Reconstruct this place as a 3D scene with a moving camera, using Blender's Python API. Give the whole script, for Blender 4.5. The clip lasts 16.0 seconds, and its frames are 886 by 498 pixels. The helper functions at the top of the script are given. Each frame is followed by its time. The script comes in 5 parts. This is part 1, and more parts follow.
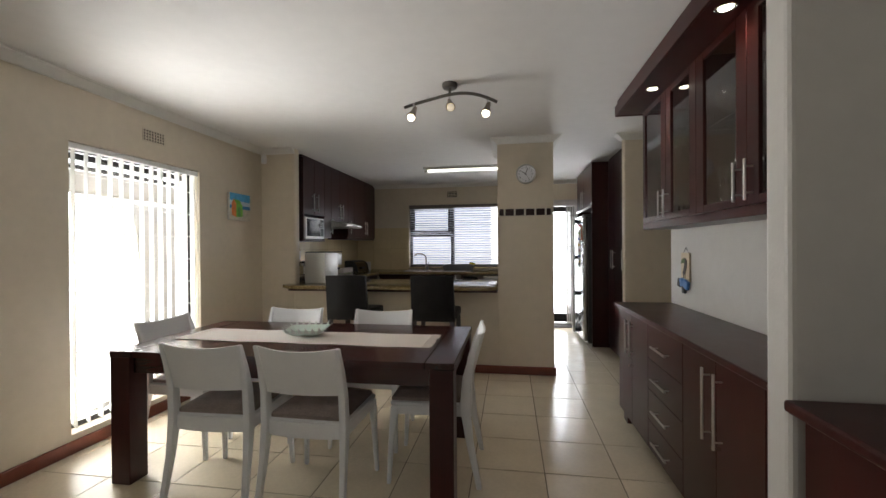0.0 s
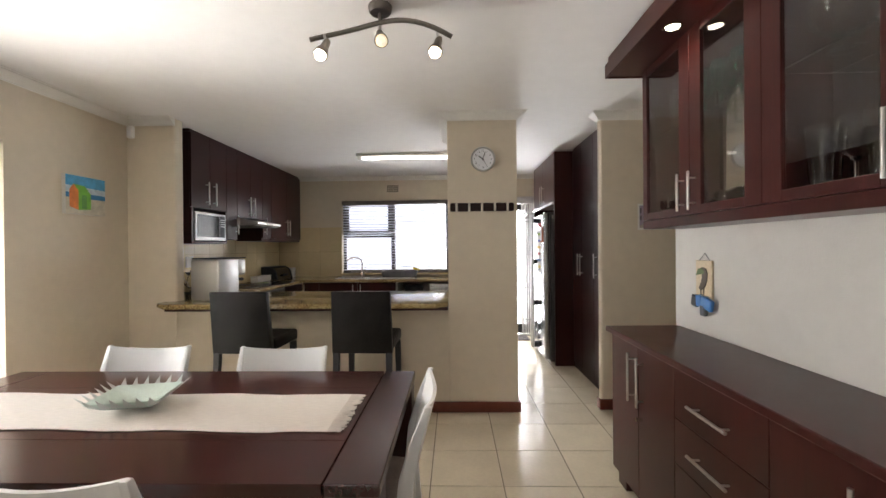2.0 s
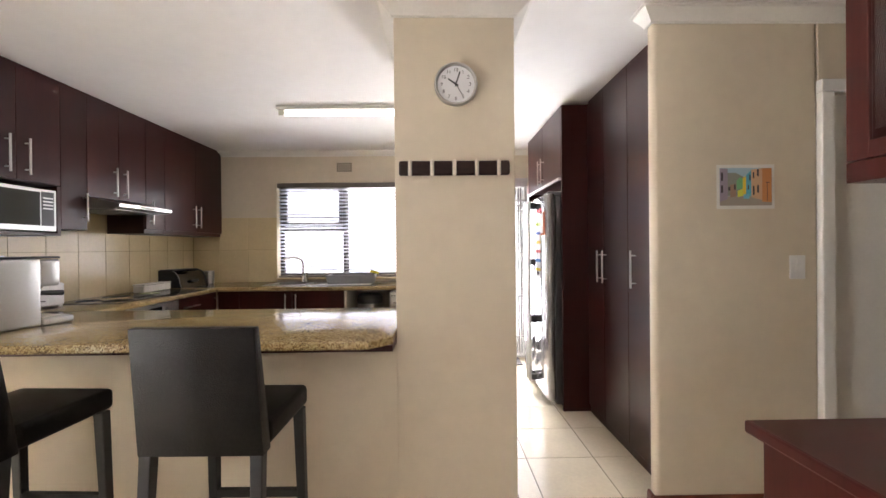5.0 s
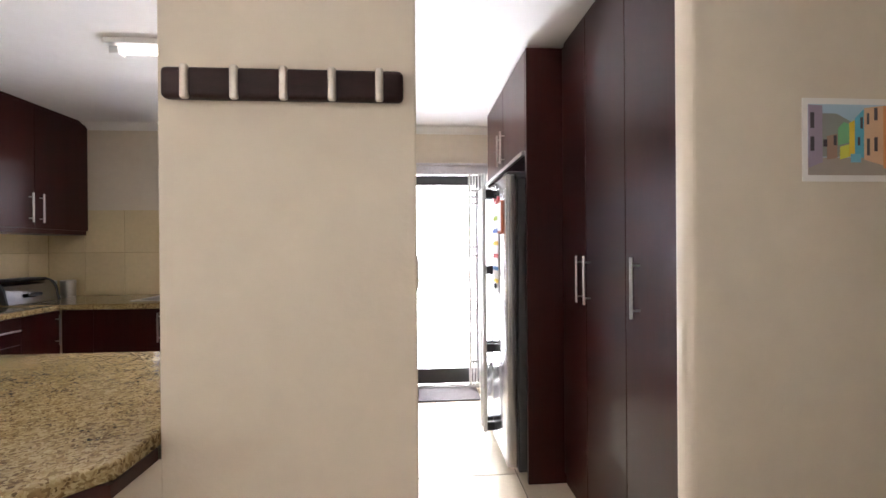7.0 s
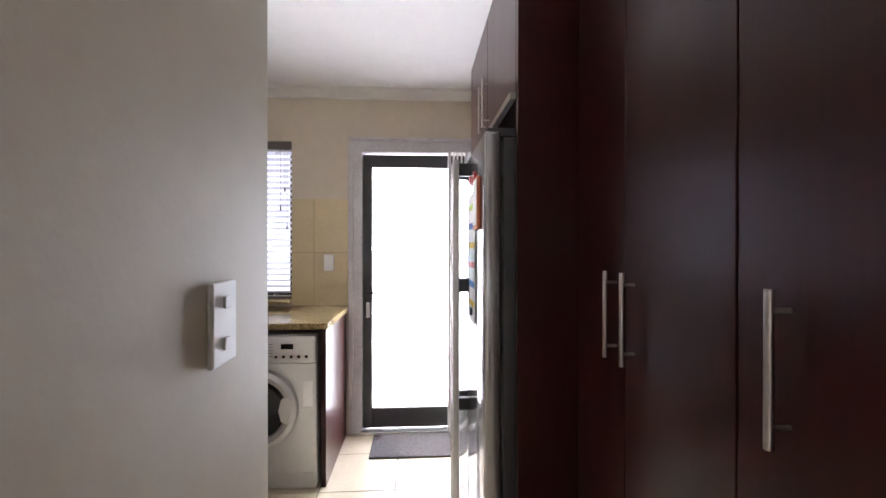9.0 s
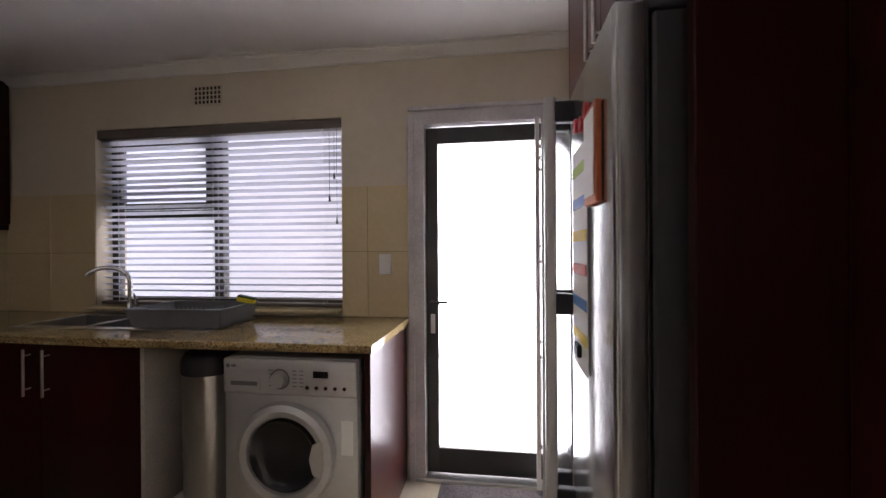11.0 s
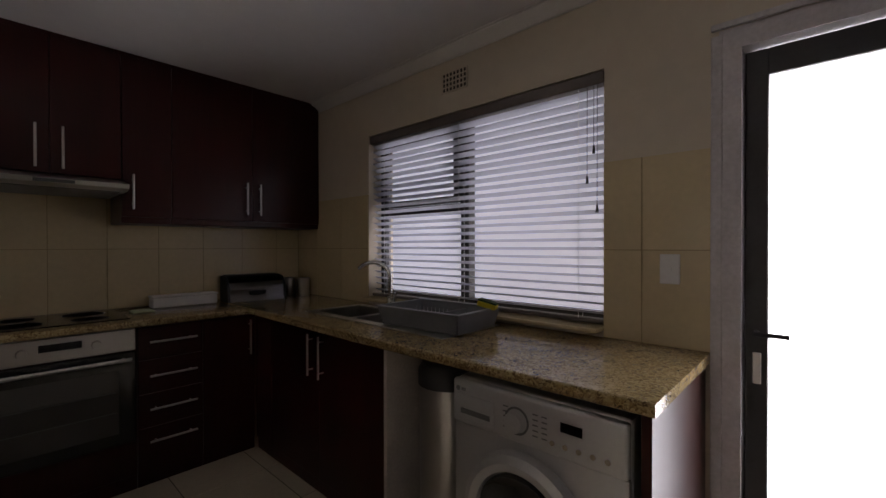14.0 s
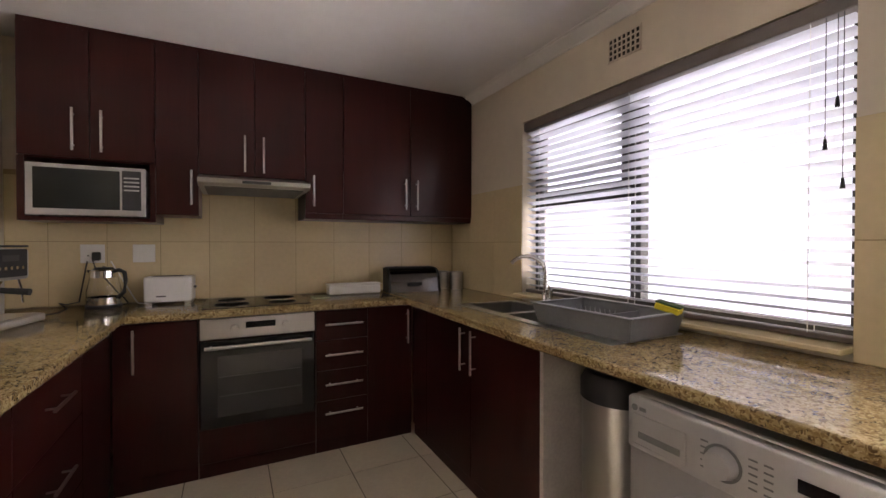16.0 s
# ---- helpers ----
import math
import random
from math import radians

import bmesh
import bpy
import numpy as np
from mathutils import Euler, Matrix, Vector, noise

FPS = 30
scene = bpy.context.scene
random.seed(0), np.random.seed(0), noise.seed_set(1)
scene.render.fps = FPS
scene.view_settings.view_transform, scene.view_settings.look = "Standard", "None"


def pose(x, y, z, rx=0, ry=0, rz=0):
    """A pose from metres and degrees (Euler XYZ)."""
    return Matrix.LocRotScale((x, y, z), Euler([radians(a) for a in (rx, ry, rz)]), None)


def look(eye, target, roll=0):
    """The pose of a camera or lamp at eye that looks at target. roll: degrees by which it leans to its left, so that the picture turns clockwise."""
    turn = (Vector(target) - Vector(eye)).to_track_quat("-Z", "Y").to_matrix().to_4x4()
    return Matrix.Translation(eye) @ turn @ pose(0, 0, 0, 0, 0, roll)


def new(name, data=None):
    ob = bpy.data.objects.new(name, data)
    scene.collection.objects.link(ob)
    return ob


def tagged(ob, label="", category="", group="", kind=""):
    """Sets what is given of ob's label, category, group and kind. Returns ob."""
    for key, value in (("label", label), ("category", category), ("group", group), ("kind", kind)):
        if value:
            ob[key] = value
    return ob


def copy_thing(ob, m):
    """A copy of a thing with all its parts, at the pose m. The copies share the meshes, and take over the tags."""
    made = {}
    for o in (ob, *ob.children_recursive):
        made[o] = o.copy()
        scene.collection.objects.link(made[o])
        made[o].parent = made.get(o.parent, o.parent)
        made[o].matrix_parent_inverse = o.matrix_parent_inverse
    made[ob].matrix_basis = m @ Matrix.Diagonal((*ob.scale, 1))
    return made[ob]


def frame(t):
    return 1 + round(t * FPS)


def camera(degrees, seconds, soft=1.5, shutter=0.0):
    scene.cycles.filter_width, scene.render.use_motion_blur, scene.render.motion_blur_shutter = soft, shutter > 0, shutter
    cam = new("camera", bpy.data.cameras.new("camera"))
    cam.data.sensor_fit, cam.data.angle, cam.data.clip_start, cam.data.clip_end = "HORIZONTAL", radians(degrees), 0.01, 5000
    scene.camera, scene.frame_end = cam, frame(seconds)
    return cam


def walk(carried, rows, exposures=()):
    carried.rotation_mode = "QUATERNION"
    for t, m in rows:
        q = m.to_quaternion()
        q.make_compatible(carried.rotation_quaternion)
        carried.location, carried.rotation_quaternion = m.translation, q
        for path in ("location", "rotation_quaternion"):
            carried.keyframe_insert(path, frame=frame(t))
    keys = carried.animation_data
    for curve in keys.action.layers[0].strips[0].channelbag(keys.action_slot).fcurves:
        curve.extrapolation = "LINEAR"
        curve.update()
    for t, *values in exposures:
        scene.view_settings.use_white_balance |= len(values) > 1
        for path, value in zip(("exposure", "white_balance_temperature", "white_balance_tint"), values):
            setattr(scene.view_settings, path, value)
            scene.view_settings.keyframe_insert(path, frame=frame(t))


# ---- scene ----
cam = camera(93.5, 16.0)
PATH = [
    (0.0, 0.000, 0.000, 1.309, 9.14, -0.24, 0.38),
    (0.5, -0.037, 0.238, 1.313, 5.89, -0.26, 0.51),
    (1.0, -0.053, 0.469, 1.331, 3.69, -0.19, 0.47),
    (1.5, -0.061, 0.708, 1.338, 2.44, -0.26, 0.52),
    (2.0, -0.079, 0.953, 1.338, 1.48, -0.20, 0.52),
    (2.5, -0.089, 1.199, 1.311, 0.85, -0.27, 0.58),
    (3.0, -0.082, 1.438, 1.318, 0.50, -0.21, 0.54),
    (3.5, -0.072, 1.685, 1.307, 0.38, -0.29, 0.60),
    (3.7, -0.067, 1.781, 1.306, 0.32, -0.29, 0.55),
    (5.8, 0.213, 2.797, 1.288, -1.93, -0.21, 0.57),
    (6.0, 0.254, 2.902, 1.287, -2.20, -0.26, 0.53),
    (6.5, 0.346, 3.169, 1.316, -3.23, -0.19, 0.48),
    (7.0, 0.429, 3.396, 1.304, -4.05, -0.12, 0.44),
    (7.5, 0.525, 3.626, 1.319, -4.63, -0.11, 0.42),
    (8.0, 0.608, 3.854, 1.323, -4.70, -0.26, 0.60),
    (8.2, 0.632, 3.941, 1.324, -4.46, -0.30, 0.44),
    (10.3, 0.814, 4.777, 1.324, 1.54, -0.15, 0.41),
    (10.5, 0.802, 4.820, 1.314, 3.18, -0.13, 0.50),
    (11.0, 0.767, 4.975, 1.306, 8.22, -0.18, 0.39),
    (11.5, 0.719, 5.139, 1.307, 14.06, -0.30, 0.19),
    (12.0, 0.652, 5.247, 1.293, 19.66, -0.24, 0.08),
    (12.5, 0.604, 5.327, 1.292, 25.25, -0.43, 0.10),
    (13.0, 0.573, 5.402, 1.304, 31.49, -0.57, 0.15),
    (13.5, 0.554, 5.458, 1.303, 37.34, -0.37, 0.04),
    (14.0, 0.544, 5.492, 1.303, 42.48, -0.38, 0.07),
    (14.5, 0.518, 5.509, 1.293, 47.93, -0.42, 0.05),
    (15.0, 0.485, 5.513, 1.283, 52.96, -0.51, -0.07),
    (15.5, 0.449, 5.534, 1.271, 57.74, -0.53, -0.04),
    (16.0, 0.409, 5.572, 1.275, 62.95, -0.71, -0.03),
]
EXPOSURES = [(0.0, -0.68, 6500, 9), (1.0, -0.35, 6550, 10), (2.0, 0.18, 6650, 11), (3.5, 0.70, 6800, 12), (6.0, 0.98, 6600, 16), (7.0, 0.95, 6400, 16), (8.2, 0.50, 6250, 16), (10.3, -0.38, 6500, 19), (11.0, -0.8, 6570, 20),
             (12.0, -1.0, 6620, 20), (12.5, -1.35, 6670, 20), (13.5, -1.85, 6720, 20), (14.5, -1.2, 6820, 20), (15.0, -0.4, 6970, 20), (15.5, 0.0, 7020, 21), (16.0, 0.22, 7070, 21)]
walk(cam, [(t, pose(x, y, z, 90 + pitch, roll, yaw)) for t, x, y, z, yaw, pitch, roll in PATH], EXPOSURES)

# ---- light and exposure ----
world = bpy.data.worlds.new("world")
scene.world = world
world.use_nodes = True
wn = world.node_tree.nodes
sky = wn.new("ShaderNodeTexSky")
sky.sky_type, sky.sun_disc, sky.sun_elevation, sky.sun_rotation = "NISHITA", False, radians(58), radians(200)
world.node_tree.links.new(sky.outputs["Color"], wn["Background"].inputs["Color"])
wn["Background"].inputs["Strength"].default_value = 0.15
sun = new("sun", bpy.data.lights.new("sun", "SUN"))
sun.data.energy, sun.data.angle, sun.data.color = 3.0, radians(0.6), (1, 0.95, 0.88)
sun.matrix_world = look((-3, 9, 12), (-1.5, 6.5, 6))


def window_light(name, place, target, wide, high, watts, color):
    ob = new(name, bpy.data.lights.new(name, "AREA"))
    ob.data.shape, ob.data.size, ob.data.size_y = "RECTANGLE", wide, high
    ob.data.energy, ob.data.color = watts, color
    ob.matrix_world = look(place, target)
    return ob


window_light("daylight_dining", (-3.19, 2.82, 0.93), (0, 3.75, 1.25), 1.08, 1.6, 175, (1, 0.99, 0.97))
window_light("daylight_kitchen_window", (-0.97, 7.98, 0.42), (-0.97, 7.1, 1.75), 1.7, 1.1, 104, (0.92, 0.95, 1))
window_light("daylight_kitchen_door", (0.66, 7.56, 0.98), (0.66, 0, 0.98), 0.6, 1.9, 60, (0.90, 0.94, 1))
# Weak fill lamp added behind the walk to lift the south-facing walls.
window_light("south_fill", (-0.8, -2.38, 1.3), (-0.8, 3, 1.3), 2.6, 1.7, 9, (1, 0.98, 0.95))


def spot_lamp(name, place, target, watts, color, wide):
    ob = new(name, bpy.data.lights.new(name, "SPOT"))
    ob.data.energy, ob.data.color, ob.data.spot_size, ob.data.spot_blend, ob.data.shadow_soft_size = watts, color, radians(wide), 0.6, 0.025
    ob.matrix_world = look(place, target)


for y in (2.83, 1.92):
    spot_lamp("downlight_beam", (0.90, y, 2.285), (0.90, y, 0), 6, (1, 0.80, 0.68), 120)
spot_lamp("spotlight_beam", (-0.68, 2.74, 2.15), (-0.9, 2.3, 1.2), 5, (1, 0.8, 0.55), 90)
spot_lamp("spotlight_beam", (-0.12, 2.74, 2.15), (-0.3, 2.3, 1.2), 5, (1, 0.8, 0.55), 90)


# ---- materials ----
def material(name, color, rough=0.5, metal=0.0, vary=0.08, scale=8.0, stretch=(1, 1, 1), bump=0.0, bump_scale=60.0, spec=0.5, coat=0.0, rand=0.0, second=None, rough_vary=0.06):
    m = bpy.data.materials.new(name)
    m.use_nodes = True
    nt = m.node_tree
    n, l = nt.nodes, nt.links
    b = n["Principled BSDF"]
    b.inputs["Roughness"].default_value, b.inputs["Metallic"].default_value = rough, metal
    b.inputs["Specular IOR Level"].default_value, b.inputs["Coat Weight"].default_value = spec, coat
    b.inputs["Coat Roughness"].default_value = 0.12
    co = n.new("ShaderNodeTexCoord")
    mp = n.new("ShaderNodeMapping")
    mp.inputs["Scale"].default_value = stretch
    l.new(co.outputs["Object"], mp.inputs["Vector"])
    big, fine = n.new("ShaderNodeTexNoise"), n.new("ShaderNodeTexNoise")
    big.inputs["Scale"].default_value, fine.inputs["Scale"].default_value = scale, scale * 9
    big.inputs["Detail"].default_value, fine.inputs["Detail"].default_value = 3, 2
    l.new(mp.outputs["Vector"], big.inputs["Vector"])
    l.new(mp.outputs["Vector"], fine.inputs["Vector"])
    mix = n.new("ShaderNodeMix")
    mix.inputs["Factor"].default_value = 0.45
    l.new(big.outputs["Fac"], mix.inputs["A"])
    l.new(fine.outputs["Fac"], mix.inputs["B"])
    ramp = n.new("ShaderNodeValToRGB")
    dark = second or [c * (1 - 2 * vary) for c in color]
    light = color if second else [min(1, c * (1 + 2 * vary)) for c in color]
    ramp.color_ramp.elements[0].position, ramp.color_ramp.elements[1].position = 0.3, 0.7
    ramp.color_ramp.elements[0].color, ramp.color_ramp.elements[1].color = (*dark, 1), (*light, 1)
    l.new(mix.outputs["Result"], ramp.inputs["Fac"])
    out = ramp.outputs["Color"]
    if rand:
        info, rng, hsv = n.new("ShaderNodeObjectInfo"), n.new("ShaderNodeMapRange"), n.new("ShaderNodeHueSaturation")
        rng.inputs["To Min"].default_value, rng.inputs["To Max"].default_value = 1 - rand, 1 + rand
        l.new(info.outputs["Random"], rng.inputs["Value"])
        l.new(rng.outputs["Result"], hsv.inputs["Value"])
        l.new(out, hsv.inputs["Color"])
        out = hsv.outputs["Color"]
    l.new(out, b.inputs["Base Color"])
    rr = n.new("ShaderNodeMapRange")
    rr.inputs["To Min"].default_value, rr.inputs["To Max"].default_value = max(0.02, rough - rough_vary), min(1, rough + rough_vary)
    l.new(big.outputs["Fac"], rr.inputs["Value"])
    l.new(rr.outputs["Result"], b.inputs["Roughness"])
    if bump:
        bn, bt = n.new("ShaderNodeBump"), n.new("ShaderNodeTexNoise")
        bt.inputs["Scale"].default_value, bt.inputs["Detail"].default_value = bump_scale, 4
        l.new(mp.outputs["Vector"], bt.inputs["Vector"])
        bn.inputs["Strength"].default_value, bn.inputs["Distance"].default_value = bump, 0.01
        l.new(bt.outputs["Fac"], bn.inputs["Height"])
        l.new(bn.outputs["Normal"], b.inputs["Normal"])
    return m


def plain(name, color, rough=0.5, metal=0.0, emit=0.0):
    m = bpy.data.materials.new(name)
    m.use_nodes = True
    b = m.node_tree.nodes["Principled BSDF"]
    b.inputs["Base Color"].default_value = (*color, 1)
    b.inputs["Roughness"].default_value, b.inputs["Metallic"].default_value = rough, metal
    if emit:
        b.inputs["Emission Color"].default_value, b.inputs["Emission Strength"].default_value = (*color, 1), emit
    return m


def glass(name, color=(1, 1, 1), rough=0.0):
    m = plain(name, color, rough)
    b = m.node_tree.nodes["Principled BSDF"]
    b.inputs["Transmission Weight"].default_value, b.inputs["IOR"].default_value = 1.0, 1.45
    return m


def granite_material():
    m = bpy.data.materials.new("granite")
    m.use_nodes = True
    nt = m.node_tree
    n, l = nt.nodes, nt.links
    b = n["Principled BSDF"]
    b.inputs["Roughness"].default_value, b.inputs["Specular IOR Level"].default_value = 0.1, 0.35
    co = n.new("ShaderNodeTexCoord")
    cells, cloud = n.new("ShaderNodeTexVoronoi"), n.new("ShaderNodeTexNoise")
    warp = n.new("ShaderNodeMix")
    warp.data_type = "VECTOR"
    warp.inputs["Factor"].default_value = 0.035
    wnoise = n.new("ShaderNodeTexNoise")
    wnoise.inputs["Scale"].default_value = 45
    l.new(co.outputs["Object"], wnoise.inputs["Vector"])
    l.new(co.outputs["Object"], warp.inputs["A"])
    l.new(wnoise.outputs["Color"], warp.inputs["B"])
    cells.inputs["Scale"].default_value = 170
    l.new(warp.outputs["Result"], cells.inputs["Vector"])
    cloud.inputs["Scale"].default_value, cloud.inputs["Detail"].default_value = 14, 5
    l.new(co.outputs["Object"], cloud.inputs["Vector"])
    sep = n.new("ShaderNodeSeparateColor")
    l.new(cells.outputs["Color"], sep.inputs["Color"])
    add = n.new("ShaderNodeMix")
    add.inputs["Factor"].default_value = 0.4
    l.new(sep.outputs["Red"], add.inputs["A"])
    l.new(cloud.outputs["Fac"], add.inputs["B"])
    ramp = n.new("ShaderNodeValToRGB")
    r = ramp.color_ramp
    r.interpolation = "LINEAR"
    r.elements[0].position, r.elements[0].color = 0.14, (0.045, 0.03, 0.016, 1)
    r.elements[1].position, r.elements[1].color = 0.85, (0.50, 0.40, 0.22, 1)
    for pos, col in ((0.26, (0.15, 0.095, 0.04, 1)), (0.40, (0.28, 0.195, 0.085, 1)), (0.6, (0.38, 0.29, 0.14, 1))):
        e = r.elements.new(pos)
        e.color = col
    l.new(add.outputs["Result"], ramp.inputs["Fac"])
    l.new(ramp.outputs["Color"], b.inputs["Base Color"])
    return m


WALL = material("wall_paint", (0.63, 0.55, 0.432), 0.6, vary=0.025, scale=1.6, bump=0.06, bump_scale=90)
ALCOVE = material("alcove_paint", (0.50, 0.48, 0.445), 0.55, vary=0.025, scale=1.6, bump=0.06, bump_scale=90)
CEIL = material("ceiling_paint", (0.78, 0.76, 0.74), 0.8, vary=0.015, scale=1.2, bump=0.04, bump_scale=120)
CORNICE = material("cornice_paint", (0.76, 0.74, 0.70), 0.6, vary=0.02)
WHITE = material("white_enamel", (0.78, 0.77, 0.75), 0.35, vary=0.02)
TILE = material("floor_tile", (0.70, 0.61, 0.46), 0.2, vary=0.035, scale=5, rand=0.035, bump=0.015, bump_scale=14)
GROUT = material("grout", (0.16, 0.13, 0.10), 0.9, vary=0.15, scale=20)
SPLASH = material("backsplash_tile", (0.66, 0.54, 0.33), 0.22, vary=0.03, scale=4, rand=0.03)
SPLASH_GROUT = material("backsplash_grout", (0.36, 0.27, 0.14), 0.85, vary=0.08)
MAHOG = material("mahogany", (0.043, 0.0070, 0.0054), 0.29, vary=0.2, scale=4, stretch=(3.0, 3.0, 0.16), second=(0.026, 0.0046, 0.0039), rand=0.06, spec=0.3, rough_vary=0.03)
TABLEWOOD = material("table_wood", (0.042, 0.010, 0.008), 0.2, vary=0.2, scale=3, stretch=(0.4, 4, 4), second=(0.035, 0.0085, 0.007), rand=0.08, rough_vary=0.02)
SKIRT = material("skirting_wood", (0.17, 0.035, 0.015), 0.35, vary=0.2, scale=2, stretch=(1, 1, 8), second=(0.10, 0.02, 0.01))
DARKGAP = plain("dark_recess", (0.012, 0.008, 0.007), 0.8)
GRANITE = granite_material()
STEEL = material("brushed_steel", (0.55, 0.54, 0.52), 0.28, metal=1.0, vary=0.02, scale=5, stretch=(2, 2, 0.3), rough_vary=0.0)
CHROME = plain("chrome", (0.75, 0.74, 0.72), 0.12, 1.0)
SILVER = material("silver_paint", (0.52, 0.515, 0.505), 0.35, metal=0.55, vary=0.02)
GREYSTEEL = material("fridge_silver", (0.40, 0.40, 0.40), 0.2, metal=0.8, vary=0.02, scale=2)
DARKGREY = material("dark_grey_plastic", (0.05, 0.05, 0.052), 0.4, vary=0.05)
BLACK = plain("black_gloss", (0.012, 0.012, 0.013), 0.12)
BLACKMAT = material("black_plastic", (0.018, 0.018, 0.02), 0.5, vary=0.1)
LEATHER = material("black_leather", (0.011, 0.0095, 0.009), 0.40, vary=0.15, spec=0.12, scale=10, bump=0.2, bump_scale=220)
CHAIRWHITE = material("white_chair_plastic", (0.74, 0.75, 0.76), 0.4, vary=0.015, bump=0.03, bump_scale=200)
CUSHION = material("taupe_cushion", (0.25, 0.20, 0.175), 0.85, vary=0.12, scale=14, bump=0.5, bump_scale=45)
LINEN = material("linen_runner", (0.74, 0.69, 0.64), 0.9, vary=0.06, scale=30, stretch=(1, 6, 1), bump=0.5, bump_scale=260)
ALU = material("dark_aluminium", (0.035, 0.033, 0.032), 0.45, vary=0.1)
BLIND = material("blind_slat_white", (0.60, 0.61, 0.68), 0.45, vary=0.02)


def let_light_through(m, share, color):
    n, l = m.node_tree.nodes, m.node_tree.links
    tr, mix = n.new("ShaderNodeBsdfTranslucent"), n.new("ShaderNodeMixShader")
    tr.inputs["Color"].default_value = (*color, 1)
    mix.inputs["Fac"].default_value = share
    l.new(n["Principled BSDF"].outputs["BSDF"], mix.inputs[1])
    l.new(tr.outputs["BSDF"], mix.inputs[2])
    l.new(mix.outputs["Shader"], n["Material Output"].inputs["Surface"])


let_light_through(BLIND, 0.14, (0.80, 0.82, 0.92))
FABRIC = material("blind_fabric_white", (0.72, 0.72, 0.70), 0.8, vary=0.03)
let_light_through(FABRIC, 0.4, (0.85, 0.85, 0.82))
BLIND_BROWN = material("blind_valance", (0.16, 0.135, 0.12), 0.5, vary=0.05)
GLASS = glass("clear_glass")
CABGLASS = glass("cabinet_glass", (0.93, 0.93, 0.92))
GREENGLASS = glass("green_glass", (0.25, 0.75, 0.62))
PAVING = material("paving", (0.55, 0.52, 0.48), 0.8, vary=0.1, scale=3, bump=0.2)
OUTWALL = material("boundary_wall_paint", (0.75, 0.74, 0.72), 0.8, vary=0.05, scale=1)


# ---- building helpers ----
def box(bm, x0, x1, y0, y1, z0, z1, bev=0.0, seg=1):
    m = Matrix.Translation(((x0 + x1) / 2, (y0 + y1) / 2, (z0 + z1) / 2)) @ Matrix.Diagonal((abs(x1 - x0), abs(y1 - y0), abs(z1 - z0), 1))
    vs = bmesh.ops.create_cube(bm, size=1, matrix=m)["verts"]
    if bev:
        bmesh.ops.bevel(bm, geom=list({e for v in vs for e in v.link_edges}), offset=bev, segments=seg, profile=0.5, affect="EDGES")
    return bm


def B(*a, **k):
    return box(bmesh.new(), *a, **k)


def cyl(bm, p, q, r, r2=None, seg=16):
    p, q = Vector(p), Vector(q)
    d = q - p
    m = Matrix.Translation((p + q) / 2) @ d.to_track_quat("Z", "Y").to_matrix().to_4x4()
    bmesh.ops.create_cone(bm, cap_ends=True, segments=seg, radius1=r, radius2=r if r2 is None else r2, depth=d.length, matrix=m)
    return bm


def C(*a, **k):
    return cyl(bmesh.new(), *a, **k)


def lathe(bm, profile, m=Matrix(), seg=24):
    rings = []
    for r, z in profile:
        rings.append([bm.verts.new(m @ Vector((r * math.cos(2 * math.pi * k / seg), r * math.sin(2 * math.pi * k / seg), z))) for k in range(seg)])
    for a, b in zip(rings, rings[1:]):
        for k in range(seg):
            bm.faces.new((a[k], a[(k + 1) % seg], b[(k + 1) % seg], b[k]))
    if profile[0][0] > 0.0005:
        bm.faces.new(rings[0][::-1])
    if profile[-1][0] > 0.0005:
        bm.faces.new(rings[-1])
    return bm


def tube(bm, pts, r, seg=8):
    pts = [Vector(p) for p in pts]
    rings = []
    for i, p in enumerate(pts):
        d = (pts[min(i + 1, len(pts) - 1)] - pts[max(i - 1, 0)]).normalized()
        side = d.cross(Vector((0.13, 0.21, 0.97)) if abs(d.z) < 0.9 else Vector((1, 0.1, 0))).normalized()
        up = side.cross(d)
        rings.append([bm.verts.new(p + r * (side * math.cos(2 * math.pi * k / seg) + up * math.sin(2 * math.pi * k / seg))) for k in range(seg)])
    for a, b in zip(rings, rings[1:]):
        for k in range(seg):
            bm.faces.new((a[k], a[(k + 1) % seg], b[(k + 1) % seg], b[k]))
    bm.faces.new(rings[0][::-1])
    bm.faces.new(rings[-1])
    return bm


def prism(bm, outline, place, h):
    """Extrudes a closed 2D outline; place(u, v, w) gives the 3D point, w from 0 to h."""
    lo = [bm.verts.new(place(u, v, 0)) for u, v in outline]
    hi = [bm.verts.new(place(u, v, h)) for u, v in outline]
    n = len(lo)
    for k in range(n):
        bm.faces.new((lo[k], lo[(k + 1) % n], hi[(k + 1) % n], hi[k]))
    bm.faces.new(lo[::-1])
    bm.faces.new(hi)
    return bm


def finish(bm, name, mat, smooth=False):
    bmesh.ops.recalc_face_normals(bm, faces=bm.faces)
    me = bpy.data.meshes.new(name)
    bm.to_mesh(me)
    bm.free()
    me.materials.append(mat)
    if smooth:
        me.polygons.foreach_set("use_smooth", [True] * len(me.polygons))
        me.set_sharp_from_angle(angle=radians(40))
    return me


def part(name, bm, mat, parent, label="", smooth=False):
    ob = new(name, finish(bm, name, mat, smooth))
    ob.parent = parent
    if label:
        tagged(ob, label)
    return ob


def thing(name, m, label, category, group=""):
    ob = new(name)
    ob.empty_display_size = 0.1
    ob.matrix_world = m if isinstance(m, Matrix) else pose(*m)
    return tagged(ob, label, category, group)


